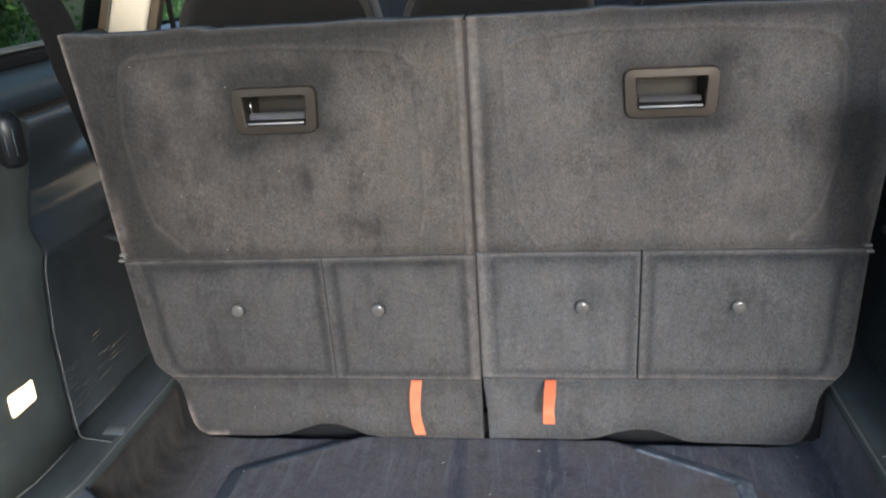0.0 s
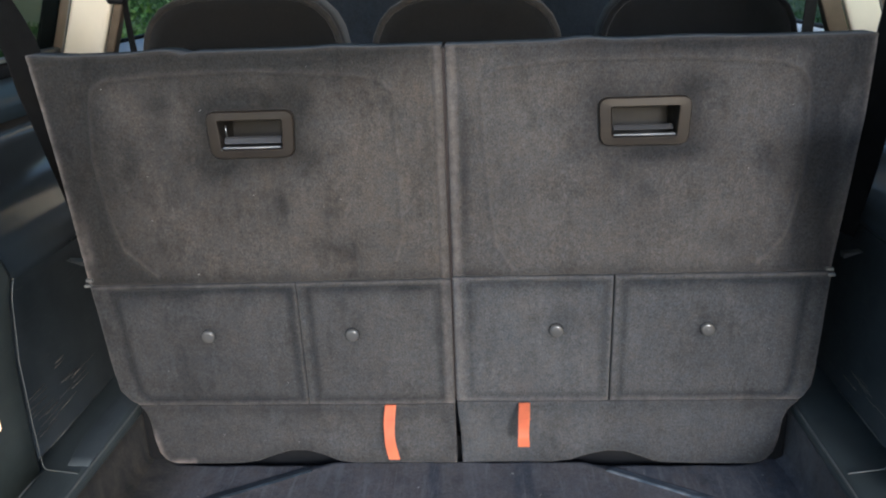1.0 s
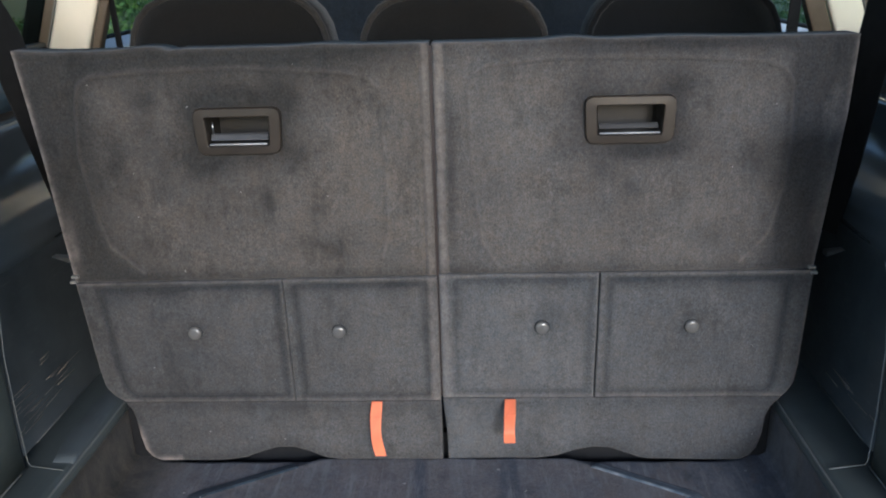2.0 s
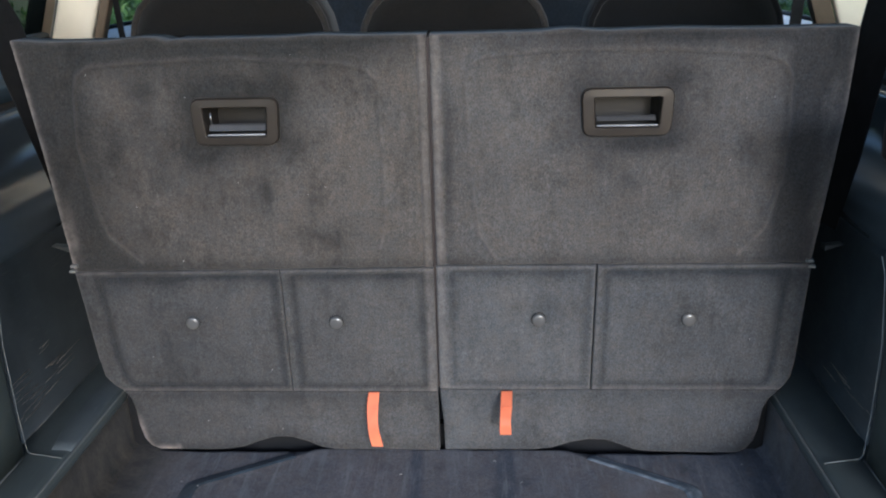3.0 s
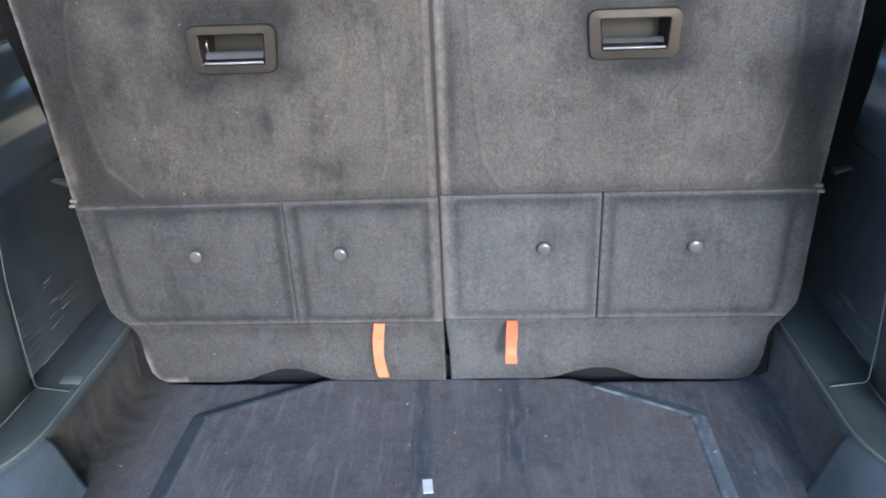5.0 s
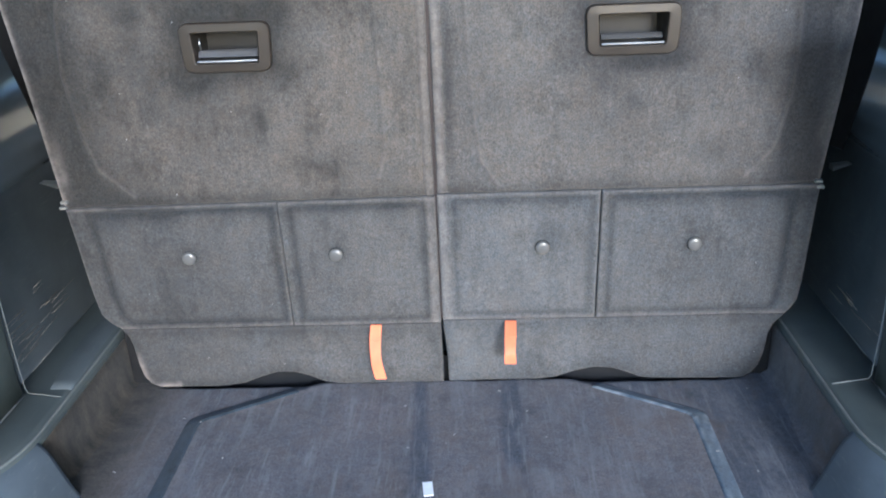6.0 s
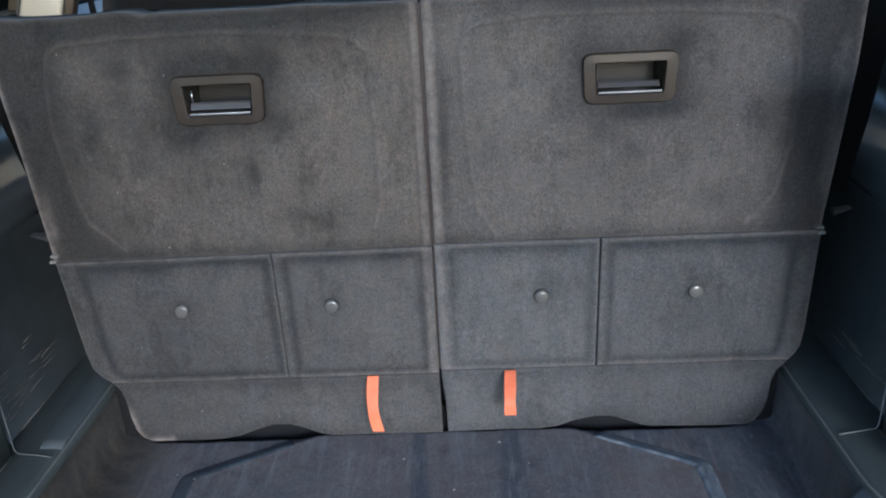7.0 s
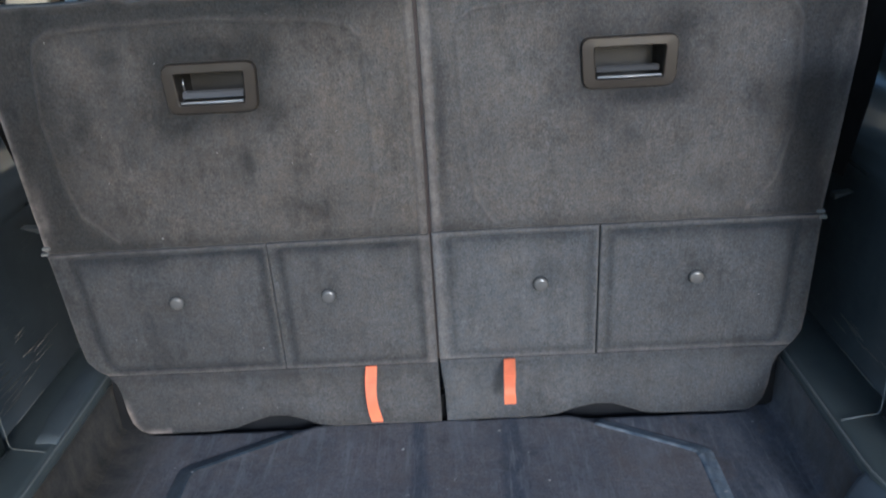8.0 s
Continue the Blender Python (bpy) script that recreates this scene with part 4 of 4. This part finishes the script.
    for dx, y in ((-0.0235, 0.160), (0.0165, 0.1002)):
        mesh_ob("edge_binding", *tube([(s * (x + dx * hw), y, z) for x, z in rows], 0.0011, 6), BELT, r)


uprights(-1, "left")
uprights(1, "right")


def shell():
    e = thing("car_body", (0, 0.6, 0.3), "blue-grey estate car body with a pale roof lining", "car body", kind="structure")
    for s in (-1, 1):
        part("flank", soft_box(*sorted((s * 0.816, s * 0.90)), -0.55, 2.3, 0.35, 1.149, 0.01), BODY, e)
        part("roof_rail", soft_box(*sorted((s * 0.52, s * 0.62)), -0.50, 2.3, 1.75, 1.84, 0.01), LINING, e)
    # unseen roof, its height set to let the sun in to the pillars
    part("roof", soft_box(-0.62, 0.62, -0.50, 2.3, 1.805, 1.86, 0.01), LINING, e)
    part("underbody", soft_box(-0.85, 0.85, -0.52, 2.3, 0.35, 0.58, 0.01), RUBBER, e)
    part("bulkhead", soft_box(-0.80, 0.80, 2.1, 2.3, 0.58, 1.10, 0.02), TRIM, e)
    part("bumper", soft_box(-0.85, 0.85, -0.62, -0.53, 0.35, 0.655, 0.03), BODY, e)
    return e


shell()
# unseen tailgate, its tilt set to shape the sunlight reaching the boot
tg = thing("tailgate", (0, -0.5, 1.8), "open tailgate raised over the boot", "tailgate")
bm = soft_box(-0.62, 0.62, 0.0, 1.05, -0.04, 0.04, 0.02)
bmesh.ops.transform(bm, matrix=pose(0, -0.50, 1.91, 158, 0, 0), verts=bm.verts)
part("panel", bm, TRIM, tg)

# ---- small things in the boot ----
def cover_hook(s):
    """Holder for a load cover on the quarter trim: a rounded peg with two strips put on as its highlights."""
    e = thing("cover_hook", (s * 0.50, -0.185, 1.12), "black plastic load-cover holder with two strips put on as highlights", "holder", "load-cover holders")
    n = 16
    prof = [(0.010, 1.122), (0.015, 1.128), (0.016, 1.160), (0.015, 1.174), (0.010, 1.182), (0.002, 1.185)]
    at = (0.486, -0.195)
    mesh_ob("peg", *loft([[(s * (at[0] + r * math.cos(2 * math.pi * k / n)), at[1] + r * math.sin(2 * math.pi * k / n), z) for k in range(n)] for r, z in prof]), PEG, e)
    for dx, dy in ((-0.006, -0.0150), (-0.0130, -0.0098)):
        x, y = at[0] + dx, at[1] + dy
        mesh_ob("band", *tube([(s * x, y, 1.136), (s * x, y - 0.0006, 1.150), (s * x, y, 1.166)], 0.0006, 6), SILL, e)
    return e


cover_hook(-1)
cover_hook(1)
lamp = thing("courtesy_lamp", (-0.53, -0.225, 0.82), "small lit boot lamp with a warm white lens", "lamp")
part("lens", soft_box(-0.540, -0.5280, -0.247, -0.200, 0.8295, 0.8590, 0.004), LAMP, lamp)
label = thing("paper_tag", (-0.012, -0.226, Z_FLOOR), "small white paper tag lying on the boot carpet", "tag")
bm = soft_box(-0.006, 0.006, -0.0125, 0.0125, 0.0005, 0.002, 0.0004, 1)
bmesh.ops.transform(bm, matrix=pose(-0.0125, -0.2330, Z_FLOOR, 0, 0, 7), verts=bm.verts)
part("slip", bm, WHITE, label)

def lint():
    """Loose pale fibres and crumbs on the carpet."""
    r = random.Random(11)
    verts, faces = [], []
    spots = [(0.078, -0.029), (0.385, -0.200), (-0.330, -0.092), (0.338, -0.071), (0.322, -0.062), (0.348, -0.155), (0.344, -0.170), (0.30, -0.055), (0.250, -0.020), (0.262, -0.018)]
    spots += [(r.uniform(-0.44, 0.44), r.uniform(-0.34, -0.01)) for _ in range(16)]
    for i, (x, y) in enumerate(spots):
        z = Z_FLOOR + 0.0006 + (-0.0060 if lid_depth(x, y) < 0.01 else 0.0015)
        a, l, w = r.uniform(0, 6.28), r.uniform(0.0010, 0.0026), r.uniform(0.0002, 0.0005)
        if i < 7:
            w, l = 0.0009, 0.0020
        k = len(verts)
        for u, v, h in ((-1, -1, 0), (1, -1, 0.0006), (1, 1, 0.0006), (-1, 1, 0), (0, 0, 0.0016)):
            verts.append((x + u * l * math.cos(a) - v * w * math.sin(a), y + u * l * math.sin(a) + v * w * math.cos(a), z + h))
        faces += [(k, k + 1, k + 4), (k + 1, k + 2, k + 4), (k + 2, k + 3, k + 4), (k + 3, k, k + 4), (k, k + 3, k + 2, k + 1)]
    for _ in range(26):
        x, zz = r.uniform(-0.47, 0.47), r.uniform(0.68, 1.22)
        if abs(abs(x) - 0.248) < 0.06 and 1.10 < zz < 1.18:
            continue
        a, l, w = r.uniform(0, 6.28), r.uniform(0.0006, 0.0020), r.uniform(0.0002, 0.0004)
        k = len(verts)
        for u, v, h in ((-1, -1, 0.003), (1, -1, 0.003), (1, 1, 0.003), (-1, 1, 0.003), (0, 0, -0.0028)):
            verts.append((x + u * l * math.cos(a) - v * w * math.sin(a), h, zz + u * l * math.sin(a) + v * w * math.cos(a)))
        faces += [(k, k + 1, k + 4), (k + 1, k + 2, k + 4), (k + 2, k + 3, k + 4), (k + 3, k, k + 4)]
    o = mesh_ob("lint", verts, faces, LINT, smooth=False)
    return tagged(o, "pale lint and crumbs caught in the carpet", "lint", kind="stuff")


lint()

# ---- outdoors ----
g = mesh_ob("ground", [(-400, -400, 0), (400, -400, 0), (400, 400, 0), (-400, 400, 0)], [(0, 1, 2, 3)], GRASS, smooth=False)
tagged(g, "rough green meadow round the car", "ground", kind="structure")
d = mesh_ob("road", [(-2.2, -12, 0.004), (2.2, -12, 0.004), (2.2, 14, 0.004), (-2.2, 14, 0.004)], [(0, 1, 2, 3)], DRIVE, smooth=False)
tagged(d, "pale gravel drive under the car", "drive", kind="structure")


def hedge(cx, w, y0, y1, height, n, seed):
    """Loose shrubbery of many small leaves round thin stems."""
    r = random.Random(seed)
    verts, faces = [], []
    clumps = [(cx + r.uniform(-w, w), r.uniform(y0, y1), r.uniform(0.3, height), r.uniform(0.25, 0.6)) for _ in range(150)]
    for _ in range(n):
        x, y, z, q = r.choice(clumps)
        a, b2 = r.uniform(0, 6.28), r.uniform(-1, 1)
        rr = q * r.random() ** 0.4
        p = Vector((x + rr * math.cos(a) * math.sqrt(1 - b2 * b2), y + rr * math.sin(a) * math.sqrt(1 - b2 * b2), max(0.03, z + rr * b2)))
        m = Euler((r.uniform(0, 6.28), r.uniform(0, 6.28), r.uniform(0, 6.28))).to_matrix()
        l = r.uniform(0.018, 0.045)
        k = len(verts)
        for u, v in ((-1, 0), (0, -0.45), (1, 0), (0, 0.45)):
            verts.append(p + m @ Vector((u * l, v * l, 0)))
        faces.append((k, k + 1, k + 2, k + 3))
    me = bpy.data.meshes.new("shrubs")
    me.from_pydata([tuple(v) for v in verts], [], faces)
    me.materials.append(LEAF)
    o = new("shrubs", me)
    return tagged(o, "dense green shrubs beside the drive", "shrubs", kind="stuff")


hedge(-4.2, 0.8, -0.5, 3.2, 2.4, 42000, 5)
hedge(-4.75, 0.35, 3.2, 4.9, 2.4, 18000, 9)
hedge(-4.0, 0.2, 4.2, 4.9, 2.4, 12000, 13)
hedge(-4.4, 0.6, 8.2, 12.0, 2.2, 30000, 7)
hedge(-3.8, 0.2, 5.6, 7.2, 0.55, 12000, 8)
hedge(4.2, 0.8, 0.5, 7.5, 1.2, 40000, 6)
hedge(4.4, 0.7, 7.6, 13.5, 1.5, 36000, 12)
# guessed wall, placed to fill a beige patch in the camera's view
wall = thing("garden_wall", (-4.5, 6.0, 0), "plain tan block behind the shrubs, a guessed wall", "garden wall", kind="structure")
part("render_coat", soft_box(-4.6, -4.4, 5.75, 7.6, 0.0, 2.5, 0.02), STUCCO, wall)
